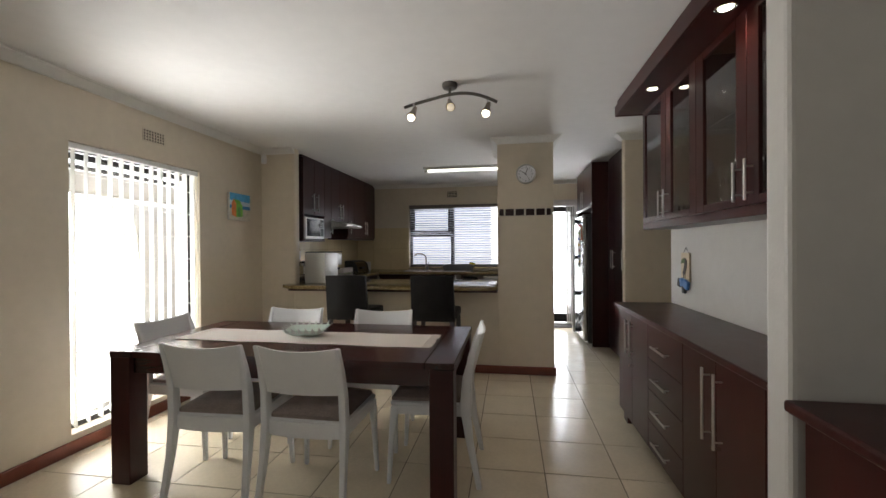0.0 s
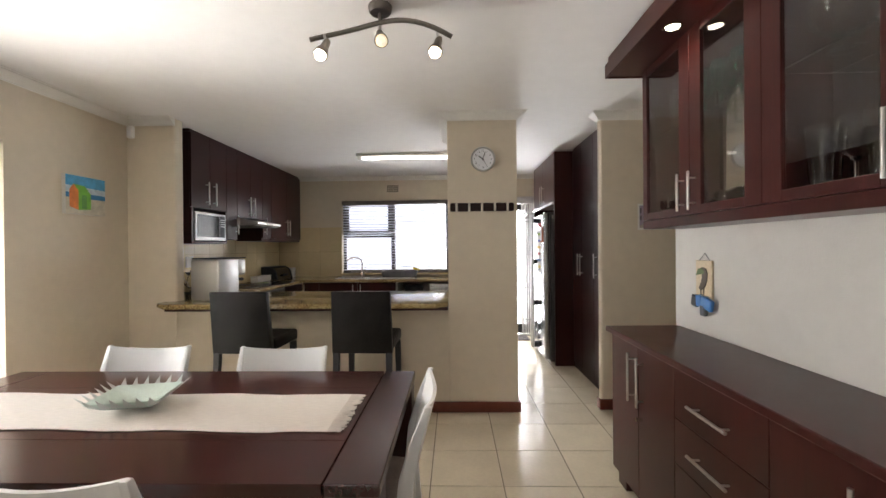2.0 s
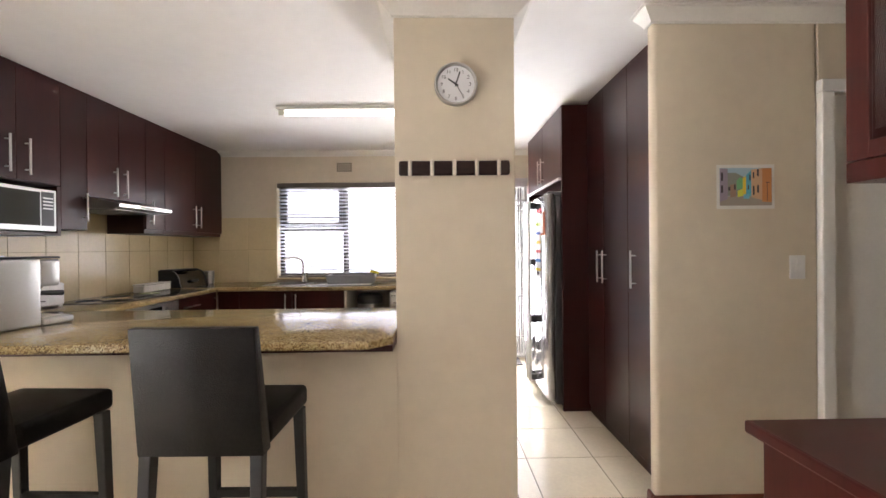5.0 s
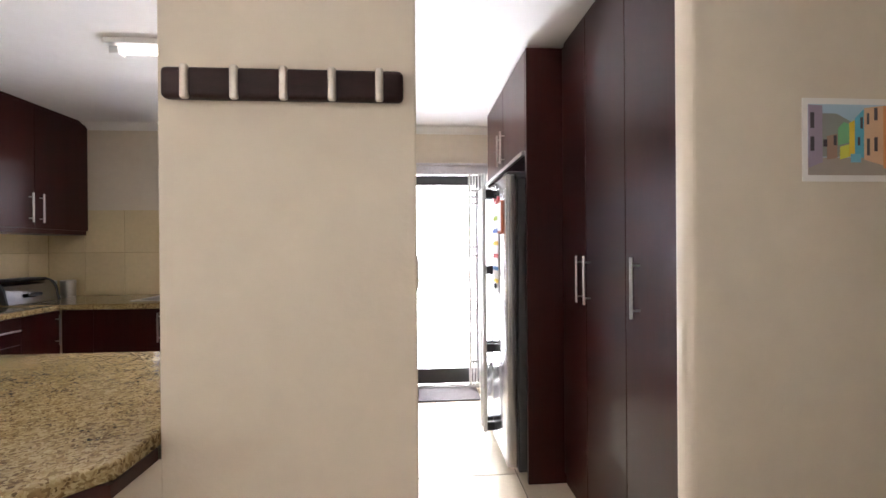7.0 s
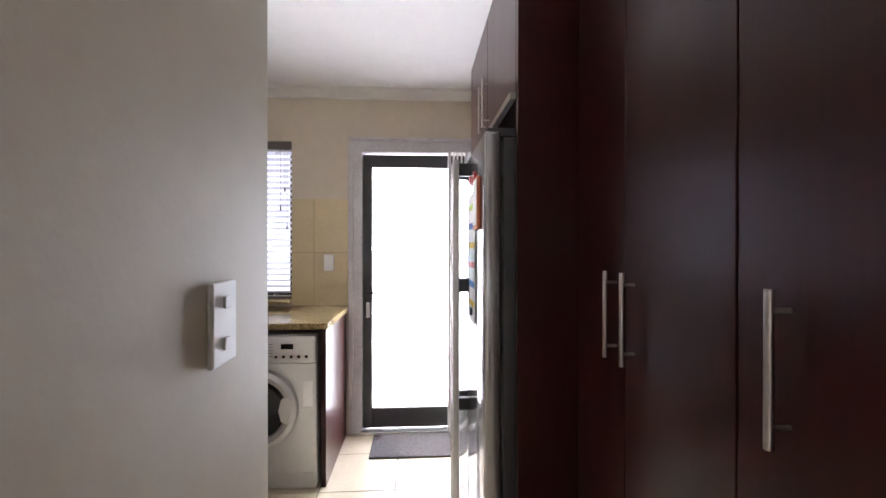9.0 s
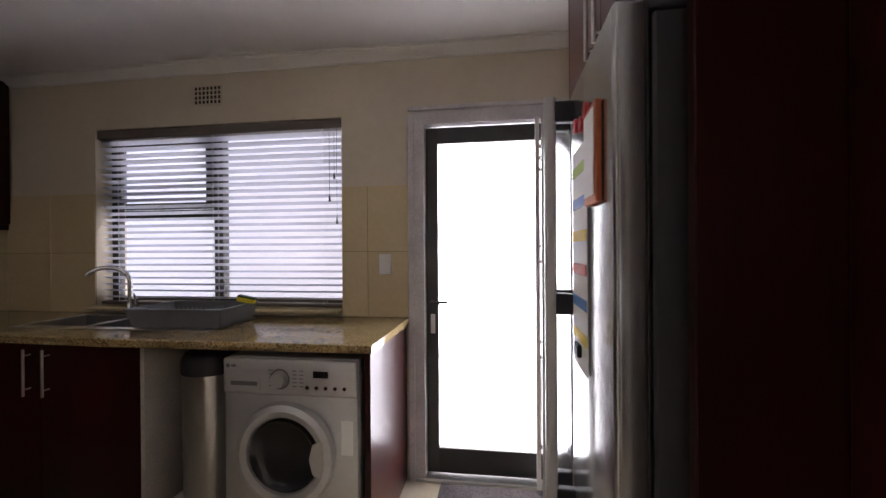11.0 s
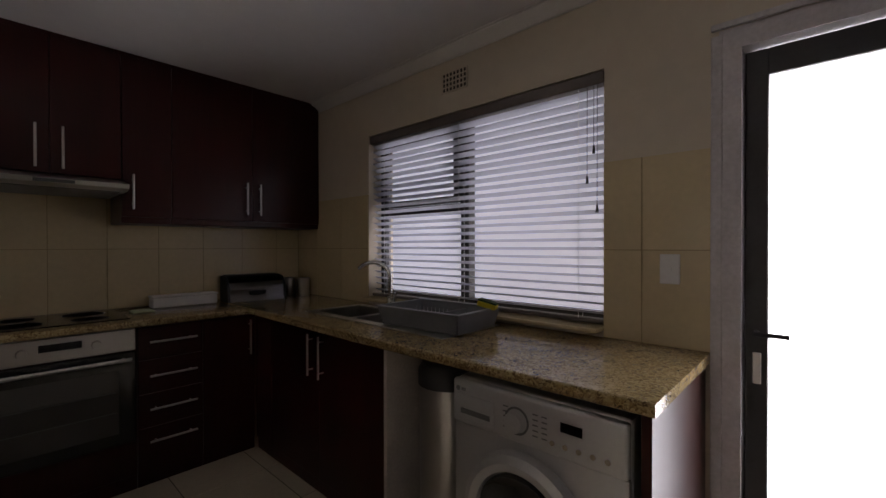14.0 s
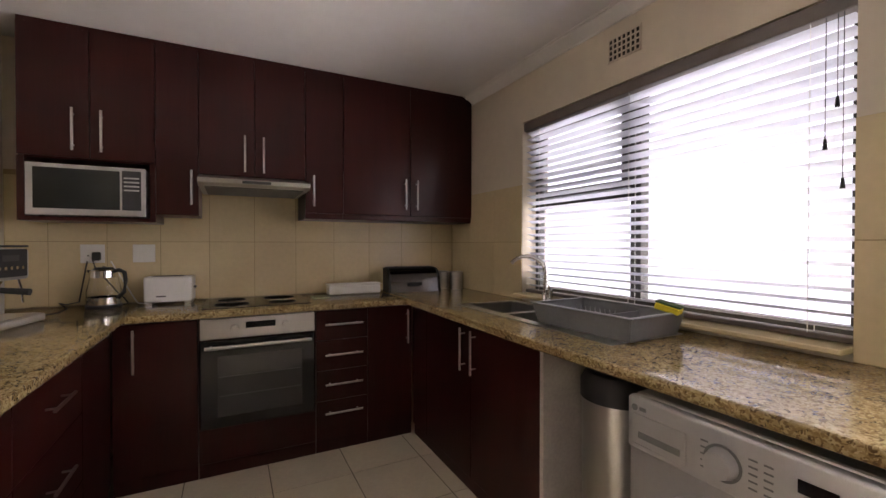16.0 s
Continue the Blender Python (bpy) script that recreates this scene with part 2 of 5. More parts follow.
def single(name, bm, mat, label, category, group="", smooth=False, at=None):
    ob = new(name, finish(bm, name, mat, smooth))
    if at:
        ob.matrix_world = pose(*at)
    return tagged(ob, label, category, group)


def setting(name, bm, mat, label="", smooth=False):
    return tagged(new(name, finish(bm, name, mat, smooth)), label, kind="structure")


# ---- the large structure ----
CEILING = 2.425
LEFT, KLEFT, NORTH = -2.78, -2.76, 7.28
floor = setting("floor", B(-3.0, 4.2, -2.6, 7.5, -0.12, -0.004), GROUT, "cream ceramic tiled floor with dark grout joints")
ceiling = setting("ceiling", B(-3.1, 4.2, -2.6, 7.5, CEILING, CEILING + 0.12), CEIL, "plain white painted ceiling")


def wall(name, bm, label="beige painted plaster wall"):
    return setting(name, bm, WALL, label)


# west wall with the tall dining window
bm = B(-3.0, LEFT, -2.6, 2.25, -0.12, CEILING)
box(bm, -3.0, LEFT, 3.39, 4.45, -0.12, CEILING)
box(bm, -3.0, LEFT, 2.25, 3.39, 2.01, CEILING)
box(bm, -3.0, LEFT, 2.25, 3.39, -0.12, 0.12)
wall("wall_west", bm)
wall("wall_kitchen_west", B(-3.1, KLEFT, 4.45, 7.5, -0.12, CEILING))
# north wall with the kitchen window and the back door
WX0, WX1, WZ0, WZ1 = -1.79, -0.155, 0.955, 2.065
DX0, DX1, DZ1 = 0.275, 1.135, 2.055
bm = B(KLEFT, WX0, NORTH, 7.5, -0.12, CEILING)
box(bm, WX0, WX1, NORTH, 7.5, WZ1, CEILING)
box(bm, WX0, WX1, NORTH, 7.5, -0.12, WZ0)
box(bm, WX1, DX0, NORTH, 7.5, -0.12, CEILING)
box(bm, DX0, DX1, NORTH, 7.5, DZ1, CEILING)
box(bm, DX1, 2.0, NORTH, 7.5, -0.12, CEILING)
wall("wall_north", bm)
wall("wall_kitchen_east", B(1.88, 2.0, 4.52, NORTH, -0.12, CEILING))
# right side: the alcove wall, the nib, the passage
setting("wall_east", B(1.21, 1.35, -2.6, 3.42, -0.2, CEILING + 0.05, bev=0.015, seg=3), ALCOVE, "pale grey painted plaster alcove wall")
bm = B(0.769, 1.23, 1.303, 1.417, -0.2, CEILING + 0.05, bev=0.02, seg=3)
setting("wall_nib", bm, ALCOVE, "pale grey painted plaster nib wall")
bm = B(1.118, 1.93, 4.40, 4.462, -0.2, CEILING + 0.05, bev=0.024, seg=5)
box(bm, 1.93, 2.75, 4.40, 4.52, 2.03, CEILING)
box(bm, 2.75, 4.2, 4.40, 4.52, -0.12, CEILING)
wall("wall_passage", bm)
wall("wall_passage_south", B(1.35, 4.2, 3.30, 3.42, -0.12, CEILING))
wall("wall_passage_east", B(4.08, 4.2, 3.42, 4.40, -0.12, CEILING))
# south end behind the walk, unseen, with a lounge opening added for fill light
bm = B(-3.0, -2.1, -2.6, -2.45, -0.12, CEILING)
box(bm, 0.5, 1.35, -2.6, -2.45, -0.12, CEILING)
box(bm, -2.1, 0.5, -2.6, -2.45, 2.15, CEILING)
box(bm, -2.1, 0.5, -2.6, -2.45, -0.12, 0.45)
wall("wall_south", bm)
# bar wall, pier and pillar
wall("wall_bar", B(-2.38, -0.12, 4.346, 4.47, -0.12, 0.8478))
wall("wall_pier", B(LEFT - 0.1, -2.375, 4.345, 4.452, -0.2, CEILING + 0.05, bev=0.02, seg=4))
wall("wall_pillar", B(-0.125, 0.437, 4.345, 5.132, -0.2, CEILING + 0.05, bev=0.004, seg=2), "beige painted plaster pillar between bar and passage")


def cornice(name, runs):
    """Each run: two points on the wall line and the way out from the wall."""
    bm = bmesh.new()
    prof = [(0, -0.058), (0.01, -0.058), (0.01, -0.052), (0.026, -0.04), (0.048, -0.024), (0.066, -0.012), (0.066, -0.005), (0.08, -0.005), (0.08, 0), (0, 0)]
    for (xa, ya), (xb, yb), (nx, ny), ea, eb in runs:
        d = Vector((xb - xa, yb - ya, 0))
        ln = d.length
        d.normalize()
        lo = [bm.verts.new((xa + nx * u - d.x * u * ea, ya + ny * u - d.y * u * ea, CEILING - 0.001 + v)) for u, v in prof]
        hi = [bm.verts.new((xb + nx * u + d.x * u * eb, yb + ny * u + d.y * u * eb, CEILING - 0.001 + v)) for u, v in prof]
        for k in range(len(prof)):
            j = (k + 1) % len(prof)
            bm.faces.new((lo[k], lo[j], hi[j], hi[k]))
        bm.faces.new(lo[::-1])
        bm.faces.new(hi)
    return setting(name, bm, CORNICE, "white moulded plaster cornice")


cornice("cornice_west", [((LEFT, -2.45), (LEFT, 4.345), (1, 0), -1, -1), ((LEFT, 4.345), (-2.375, 4.345), (0, -1), -1, 0)])
cornice("cornice_pillar", [((-0.125, 4.345), (0.437, 4.345), (0, -1), 1, 1), ((0.437, 4.345), (0.437, 5.132), (1, 0), 1, 1), ((0.437, 5.132), (-0.125, 5.132), (0, 1), 1, 1), ((-0.125, 5.132), (-0.125, 4.345), (-1, 0), 1, 1)])
cornice("cornice_north", [((KLEFT, NORTH), (1.88, NORTH), (0, -1), 0, 0)])
cornice("cornice_passage", [((1.118, 4.40), (4.08, 4.40), (0, -1), 1, 0), ((1.118, 4.46), (1.118, 4.40), (-1, 0), 0, 1)])
cornice("cornice_east", [((1.21, 3.42), (1.21, 1.417), (-1, 0), 0, -1), ((1.21, 1.303), (1.21, -2.45), (-1, 0), -1, 0)])


def baseboard(name, runs):
    bm = bmesh.new()
    for x0, x1, y0, y1 in runs:
        box(bm, x0, x1, y0, y1, 0.0, 0.085, bev=0.006)
    return setting(name, bm, SKIRT, "reddish stained wooden skirting board")


baseboard("baseboard_west", [(LEFT, LEFT + 0.018, -2.45, 4.345), (LEFT + 0.02, -2.336, 4.327, 4.345)])
baseboard("baseboard_bar", [(-2.335, 0.455, 4.325, 4.345)])
baseboard("baseboard_pillar", [(0.437, 0.455, 4.347, 5.132)])
baseboard("baseboard_passage", [(1.10, 1.92, 4.382, 4.40), (1.10, 1.118, 4.402, 4.455)])


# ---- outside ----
# Emissive panels outside stand in for daylight and whiten the glass.
GLOW = plain("outdoor_glow_panel", (0.97, 0.98, 1.0), 1.0, 0.0, 3.6)
setting("ground", B(-60, 60, -60, 60, -0.22, -0.13), PAVING, "pale paved ground outside the house")
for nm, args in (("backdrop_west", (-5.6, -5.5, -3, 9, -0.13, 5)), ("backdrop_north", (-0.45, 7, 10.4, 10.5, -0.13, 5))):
    setting(nm, B(*args), GLOW, "glowing backdrop panel standing in for bright daylight beyond the glass")

# Plain panel whose weak bluish emission imitates hazy outdoor light behind the slats.
setting("backdrop_yard", B(-8, -0.45, 10.4, 10.5, -0.13, 5), plain("dim_outdoor_glow", (0.84, 0.88, 1.0), 1.0, 0.0, 0.38), "dim bluish glowing backdrop panel beyond the kitchen window")
eave = thing("neighbour_eave", (-4.25, 4.5, 2.02), "pale grey roof eave with a dark gutter next door", "roof eave")
part("fascia", B(-0.1, 0.1, -4, 4, -0.14, 0.06, bev=0.01), OUTWALL, eave)
part("gutter", B(0.1, 0.2, -4, 4, 0.065, 0.10, bev=0.01), DARKGREY, eave, "dark metal gutter")
part("gable_wall", B(-0.6, -0.4, -4, 4, -2.15, -0.14), OUTWALL, eave, "pale painted house wall")

# Unseen non-glowing panel, added to keep the light from the south low.
setting("backdrop_south", B(-5, 4, -6.1, -6.0, -0.13, 4), OUTWALL, "plain matt backdrop panel outside the unseen south opening")

# ---- windows and doors ----


def frame_bars(w0, w1, z0, z1, t):
    return [(w0, w1, z0, z0 + t), (w0, w1, z1 - t, z1), (w0, w0 + t, z0 + t, z1 - t), (w1 - t, w1, z0 + t, z1 - t)]


def kitchen_window():
    win = tagged(new("window_1"), "dark aluminium kitchen window behind a venetian blind", kind="structure")
    bm = bmesh.new()
    for x0, x1, z0, z1 in frame_bars(WX0, WX1, WZ0, WZ1, 0.045):
        box(bm, x0, x1, 7.39, 7.44, z0, z1)
    part("window_frame", bm, ALU, win)
    part("mullion", B(-1.045, -0.985, 7.385, 7.445, WZ0 + 0.045, WZ1 - 0.045), ALU, win)
    part("transom", B(WX0 + 0.045, -1.045, 7.385, 7.445, 1.50, 1.56), ALU, win)
    bm = bmesh.new()
    for x0, x1, z0, z1 in frame_bars(WX0 + 0.05, -1.05, 1.565, WZ1 - 0.05, 0.04):
        box(bm, x0, x1, 7.37, 7.41, z0, z1)
    part("sash", bm, ALU, win)
    for x0, x1, z0, z1 in ((WX0 + 0.045, -1.045, WZ0 + 0.045, 1.50), (WX0 + 0.045, -1.045, 1.56, WZ1 - 0.045), (-0.985, WX1 - 0.045, WZ0 + 0.045, WZ1 - 0.045)):
        part("pane", B(x0, x1, 7.412, 7.416, z0, z1), GLASS, win).visible_shadow = False
    part("window_sill", B(WX0, WX1, 7.20, 7.39, WZ0 - 0.018, WZ0 + 0.002, bev=0.004), SPLASH, win)
    blind = thing("venetian_blind", (0, 7.325, 0), "white slatted venetian blind half open in the kitchen window", "blind")
    part("valance", B(WX0 + 0.004, WX1 - 0.004, -0.04, 0.03, WZ1 - 0.058, WZ1 - 0.004, bev=0.004), BLIND_BROWN, blind, "brown head rail")
    first = None
    for k in range(25):
        z = WZ0 + 0.055 + k * 0.0408
        if first is None:
            bm = bmesh.new()
            prof = [(-0.025, -0.004), (-0.012, 0.0005), (0, 0.002), (0.012, 0.0005), (0.025, -0.004), (0.012, -0.0015), (0, 0), (-0.012, -0.0015)]
            prism(bm, prof, lambda u, v, w: (WX0 + 0.012 + w, u * math.cos(0.34) + v * math.sin(0.34), -u * math.sin(0.34) + v * math.cos(0.34)), WX1 - WX0 - 0.024)
            first = part("slat", bm, BLIND, blind)
            first.location.z = z
        else:
            o = new("slat", first.data)
            o.parent, o.location.z = blind, z
            o.rotation_euler = (random.uniform(-0.03, 0.03), random.uniform(-0.0012, 0.0012), 0)
    part("bottom_rail", B(WX0 + 0.01, WX1 - 0.01, -0.026, 0.026, WZ0 + 0.006, WZ0 + 0.026, bev=0.004), BLIND_BROWN, blind, "brown bottom rail")
    for x in (WX0 + 0.14, -0.99, -0.28):
        bm = bmesh.new()
        for dy in (-0.024, 0.024):
            box(bm, x - 0.001, x + 0.001, dy - 0.001, dy + 0.001, WZ0 + 0.02, WZ1 - 0.05)
        part("ladder_cord", bm, WHITE, blind)
    for x, z in ((-0.205, 1.73), (-0.235, 1.60), (-0.19, 1.47)):
        cord = part("pull_cord", C((x, -0.034, z), (x, -0.034, WZ1 - 0.06), 0.0013, seg=6), DARKGREY, blind)
        part("tassel", C((x, -0.034, z - 0.02), (x, -0.034, z + 0.014), 0.0075, 0.004, seg=8), BLACKMAT, cord)


kitchen_window()


def dining_window():
    win = tagged(new("window_2"), "tall dark aluminium window with bright daylight", kind="structure")
    Y0, Y1, Z0, Z1 = 2.25, 3.39, 0.12, 2.01
    bm = bmesh.new()
    for a, b, z0, z1 in frame_bars(Y0, Y1, Z0, Z1, 0.035):
        box(bm, -2.93, -2.88, a, b, z0, z1)
    box(bm, -2.925, -2.885, Y0 + 0.05, Y1 - 0.05, Z1 - 0.09, Z1 - 0.05)
    part("window_frame", bm, ALU, win)
    part("pane", B(-2.907, -2.903, Y0 + 0.05, Y1 - 0.05, Z0 + 0.05, Z1 - 0.05), GLASS, win).visible_shadow = False
    for k in range(8):
        z = 0.42 + 0.2 * k
        part("burglar_bar", C((-2.865, Y0 + 0.002, z), (-2.865, Y1 - 0.002, z), 0.006, seg=8), WHITE, win)
    blind = thing("vertical_blind", (-2.81, 0, 0), "white fabric vertical blind turned open before the tall window", "blind")
    part("head_rail", B(-0.02, 0.02, Y0 + 0.005, Y1 - 0.005, Z1 - 0.045, Z1 - 0.004, bev=0.004), WHITE, blind)
    first = None
    for k in range(13):
        y = Y0 + 0.05 + k * 0.086
        if first is None:
            first = part("slat", B(-0.042, 0.042, -0.0012, 0.0012, Z0 + 0.03, Z1 - 0.045), FABRIC, blind)
        else:
            o = new("slat", first.data)
            o.parent = blind
            o.location = (0, y, 0)
            o.rotation_euler.z = radians(-24) + random.uniform(-0.05, 0.05)
    first.location, first.rotation_euler.z = (0, Y0 + 0.05, 0), radians(-24)
    part("chain", C((0.03, Y1 - 0.03, 0.5), (0.03, Y1 - 0.03, Z1 - 0.05), 0.002, seg=6), WHITE, blind)


dining_window()


def back_door():
    d = tagged(new("door_1"), "dark aluminium glazed back door in a pale frame", kind="structure")
    bm = bmesh.new()
    box(bm, DX0, DX0 + 0.055, NORTH - 0.02, 7.40, 0.0, DZ1)
    box(bm, DX1 - 0.055, DX1, NORTH - 0.02, 7.40, 0.0, DZ1)
    box(bm, DX0 + 0.055, DX1 - 0.055, NORTH - 0.02, 7.40, DZ1 - 0.06, DZ1)
    box(bm, DX0 - 0.012, DX1 + 0.012, NORTH - 0.012, NORTH - 0.001, DZ1, DZ1 + 0.016)
    box(bm, DX0 + 0.0552, DX0 + 0.078, 7.354, 7.40, 0.023, DZ1 - 0.061)
    box(bm, DX1 - 0.078, DX1 - 0.0552, 7.354, 7.40, 0.023, DZ1 - 0.061)
    box(bm, DX0 - 0.036, DX0 - 0.0005, NORTH - 0.024, NORTH - 0.009, 0.0, DZ1 - 0.002, bev=0.003)
    box(bm, DX0 - 0.036, DX1 + 0.036, NORTH - 0.026, NORTH - 0.013, DZ1 + 0.017, DZ1 + 0.04, bev=0.003)
    part("door_frame", bm, material("pale_frame", (0.56, 0.53, 0.54), 0.4), d, "pale grey timber frame")
    part("threshold", B(DX0, DX1, NORTH - 0.03, 7.42, -0.003, 0.022, bev=0.005), STEEL, d)
    leaf = part("leaf", bmesh.new(), ALU, d, "dark aluminium leaf")
    bm = bmesh.new()
    x0, x1 = DX0 + 0.06, DX1 - 0.06
    for a, b, z0, z1 in ((x0, x0 + 0.065, 0.03, 1.985), (x1 - 0.065, x1, 0.03, 1.985), (x0 + 0.065, x1 - 0.065, 0.03, 0.17), (x0 + 0.065, x1 - 0.065, 1.895, 1.985)):
        box(bm, a, b, 7.31, 7.35, z0, z1, bev=0.003)
    leaf.data = finish(bm, "leaf", ALU)
    part("pane", B(x0 + 0.065, x1 - 0.065, 7.328, 7.334, 0.17, 1.895), GLASS, leaf).visible_shadow = False
    bm = C((x0 + 0.035, 7.31, 1.0), (x0 + 0.035, 7.265, 1.0), 0.009, seg=10)
    cyl(bm, (x0 + 0.03, 7.268, 1.0), (x0 + 0.125, 7.268, 1.0), 0.008, seg=10)
    part("handle", bm, BLACKMAT, leaf)
    part("lock_plate", B(x0 + 0.022, x0 + 0.048, 7.304, 7.311, 0.82, 0.93, bev=0.003), STEEL, leaf)
    gate = thing("security_gate", (0.935, 7.215, 0), "folded pale metal trellis security gate beside the door", "gate")
    xs = [0.0, 0.035, 0.062, 0.09, 0.118, 0.146, 0.174]
    for k, x in enumerate(xs):
        part("upright", B(x, x + (0.022 if k == 0 else 0.013), -0.012 - 0.006 * (k % 2), 0.012, 0.03, 1.99, bev=0.002), WHITE, gate)
    for z in (0.25, 0.72, 0.80, 1.22, 1.30, 1.70, 1.76, 1.82):
        part("lattice", B(0.02, 0.185, -0.022, -0.012, z, z + 0.022, bev=0.004), SILVER, gate)
    part("side_post", B(0.19, 0.235, -0.03, 0.03, 0.0, 2.0, bev=0.004), WHITE, gate)
    single("door_mat", B(0.42, 1.0, 6.92, 7.24, 0.0, 0.012, bev=0.004), material("mat_grey", (0.10, 0.09, 0.095), 0.95, vary=0.4, scale=70, bump=0.8, bump_scale=180), "speckled grey doormat on the tiles by the back door", "mat")


back_door()


def passage_door():
    d = tagged(new("door_2"), "white painted passage door in a white frame", kind="structure")
    bm = B(1.926, 1.99, 4.375, 4.53, 0.0, 2.03, bev=0.004)
    box(bm, 2.69, 2.754, 4.375, 4.53, 0.0, 2.03, bev=0.004)
    box(bm, 1.926, 2.754, 4.375, 4.53, 2.031, 2.09, bev=0.004)
    part("door_frame", bm, WHITE, d)
    part("leaf", B(1.992, 2.688, 4.42, 4.46, 0.01, 2.025, bev=0.003), WHITE, d)
    for z in (0.3, 1.0, 1.75):
        part("hinge", C((1.992, 4.41, z - 0.05), (1.992, 4.41, z + 0.05), 0.007, seg=8), STEEL, d)


passage_door()

# ---- cabinets ----


def bar_handle(parent, a, b, out=(0, -1, 0), stand=0.032, r=0.0062):
    """A round steel bar from a to b with two posts back to the door."""
    a, b, o = Vector(a), Vector(b), Vector(out)
    d = (b - a).normalized()
    h = part("handle", C(a + o * stand, b + o * stand, r, seg=10), STEEL, parent, "brushed steel bar handle", smooth=True)
    bm = bmesh.new()
    bm.from_mesh(h.data)
    for p in (a + d * 0.03, b - d * 0.03):
        cyl(bm, p, p + o * stand, 0.0042, seg=8)
    bm.to_mesh(h.data)
    bm.free()
    return h


def unit(name, m, w, d, z0, z1, fronts, label, group, kick=0.0, mat=None, category="cabinet"):
    """A cabinet: local x along its width, front at local y=0 facing -y. fronts: (kind, x0, x1, z0, z1, handle)."""
    mat = mat or MAHOG
    c = thing(name, m, label, category, group)
    part("body", B(0.001, w - 0.001, 0.019, d, z0, z1, bev=0.002), mat, c)
    if kick:
        part("kickboard", B(0.001, w - 0.001, 0.012, 0.03, 0.0, z0 - 0.001), mat, c)
    for kind, x0, x1, a, b, h in fronts:
        f = part(kind, B(x0 + 0.0015, x1 - 0.0015, 0.0, 0.018, a + 0.0015, b - 0.0015, bev=0.0025, seg=2), mat, c)
        if h and h[0] == "v":
            bar_handle(f, (h[1], 0, h[2]), (h[1], 0, h[3]))
        elif h:
            bar_handle(f, (h[1], 0, h[3]), (h[2], 0, h[3]))
    return c


UX, BX = -2.42, -2.17
UD, BD = UX - KLEFT, BX - KLEFT
TOPZ = 2.40
west = lambda x, y, z=0: pose(x, y, z, 0, 0, 90)
G = "fitted kitchen wall cabinets"
L1 = "dark mahogany kitchen wall cabinet with steel handles"
mwc = unit("wall_cabinet", west(UX, 4.62), 0.58, UD, 1.72, TOPZ, [("door", 0, 0.29, 1.725, TOPZ, ("v", 0.225, 1.76, 1.98)), ("door", 0.29, 0.58, 1.725, TOPZ, ("v", 0.345, 1.76, 1.98))], "dark mahogany wall cabinet above the microwave niche", G)
bm = B(0.001, 0.579, 0.0, UD, 1.395, 1.415)
box(bm, 0.001, 0.03, 0.0, UD, 1.415, 1.72)
box(bm, 0.553, 0.579, 0.0, UD, 1.415, 1.72)
box(bm, 0.03, 0.553, UD - 0.012, UD, 1.415, 1.72)
part("niche", bm, MAHOG, mwc)
unit("wall_cabinet", west(UX, 5.20), 0.21, UD, 1.44, TOPZ, [("door", 0, 0.21, 1.44, TOPZ, ("v", 0.175, 1.50, 1.70))], L1, G)
unit("wall_cabinet", west(UX, 5.41), 0.60, UD, 1.685, TOPZ, [("door", 0, 0.30, 1.685, TOPZ, ("v", 0.245, 1.71, 1.93)), ("door", 0.30, 0.60, 1.685, TOPZ, ("v", 0.35, 1.71, 1.93))], "dark mahogany wall cabinet above the cooker hood", G)
unit("wall_cabinet", west(UX, 6.01), 0.25, UD, 1.44, TOPZ, [("door", 0, 0.25, 1.475, TOPZ, ("v", 0.05, 1.52, 1.72))], L1, G)
unit("wall_cabinet", west(UX, 6.26), 1.015, UD, 1.44, TOPZ, [("door", 0, 0.49, 1.475, TOPZ, ("v", 0.445, 1.52, 1.74)), ("door", 0.49, 1.01, 1.475, TOPZ, ("v", 0.535, 1.52, 1.74))], "dark mahogany double wall cabinet in the corner", G)
single("cabinet_fascia", B(KLEFT + 0.005, UX - 0.012, 4.62, 7.275, TOPZ + 0.001, CEILING - 0.001), MAHOG, "dark mahogany fascia strip closing wall cabinets to the ceiling", "fascia")

G2 = "fitted kitchen base cabinets"
L2 = "dark mahogany kitchen base cabinet with steel handle"
BZ0, BZ1 = 0.075, 0.872
unit("base_cabinet", west(BX, 5.045), 0.37, BD, BZ0, BZ1, [("door", 0.0, 0.37, BZ0, 0.868, ("v", 0.09, 0.62, 0.84))], L2, G2, 0.1)
unit("drawer_cabinet", west(BX, 6.03), 0.32, BD, BZ0, BZ1, [("drawer_front", 0, 0.32, z0, z1, ("h", 0.05, 0.28, hz)) for z0, z1, hz in ((0.685, 0.868, 0.785), (0.50, 0.685, 0.60), (0.315, 0.50, 0.42), (0.075, 0.315, 0.245))], "dark mahogany four drawer kitchen unit with bar handles", G2, 0.1)
unit("base_cabinet", west(BX, 6.35), 0.305, BD, BZ0, BZ1, [("door", 0, 0.305, BZ0, 0.868, ("v", 0.265, 0.62, 0.84))], "dark mahogany corner base cabinet with steel handle", G2, 0.1)
NY = 6.66
unit("sink_cabinet", pose(-2.165, NY, 0), 1.285, NORTH - NY - 0.01, BZ0, BZ1 - 0.17, [("filler", 0.0, 0.22, BZ0, 0.868, None), ("door", 0.22, 0.755, BZ0, 0.868, ("v", 0.695, 0.62, 0.84)), ("door", 0.755, 1.285, BZ0, 0.868, ("v", 0.80, 0.62, 0.84))], "dark mahogany double sink cabinet with steel handles", G2, 0.1)
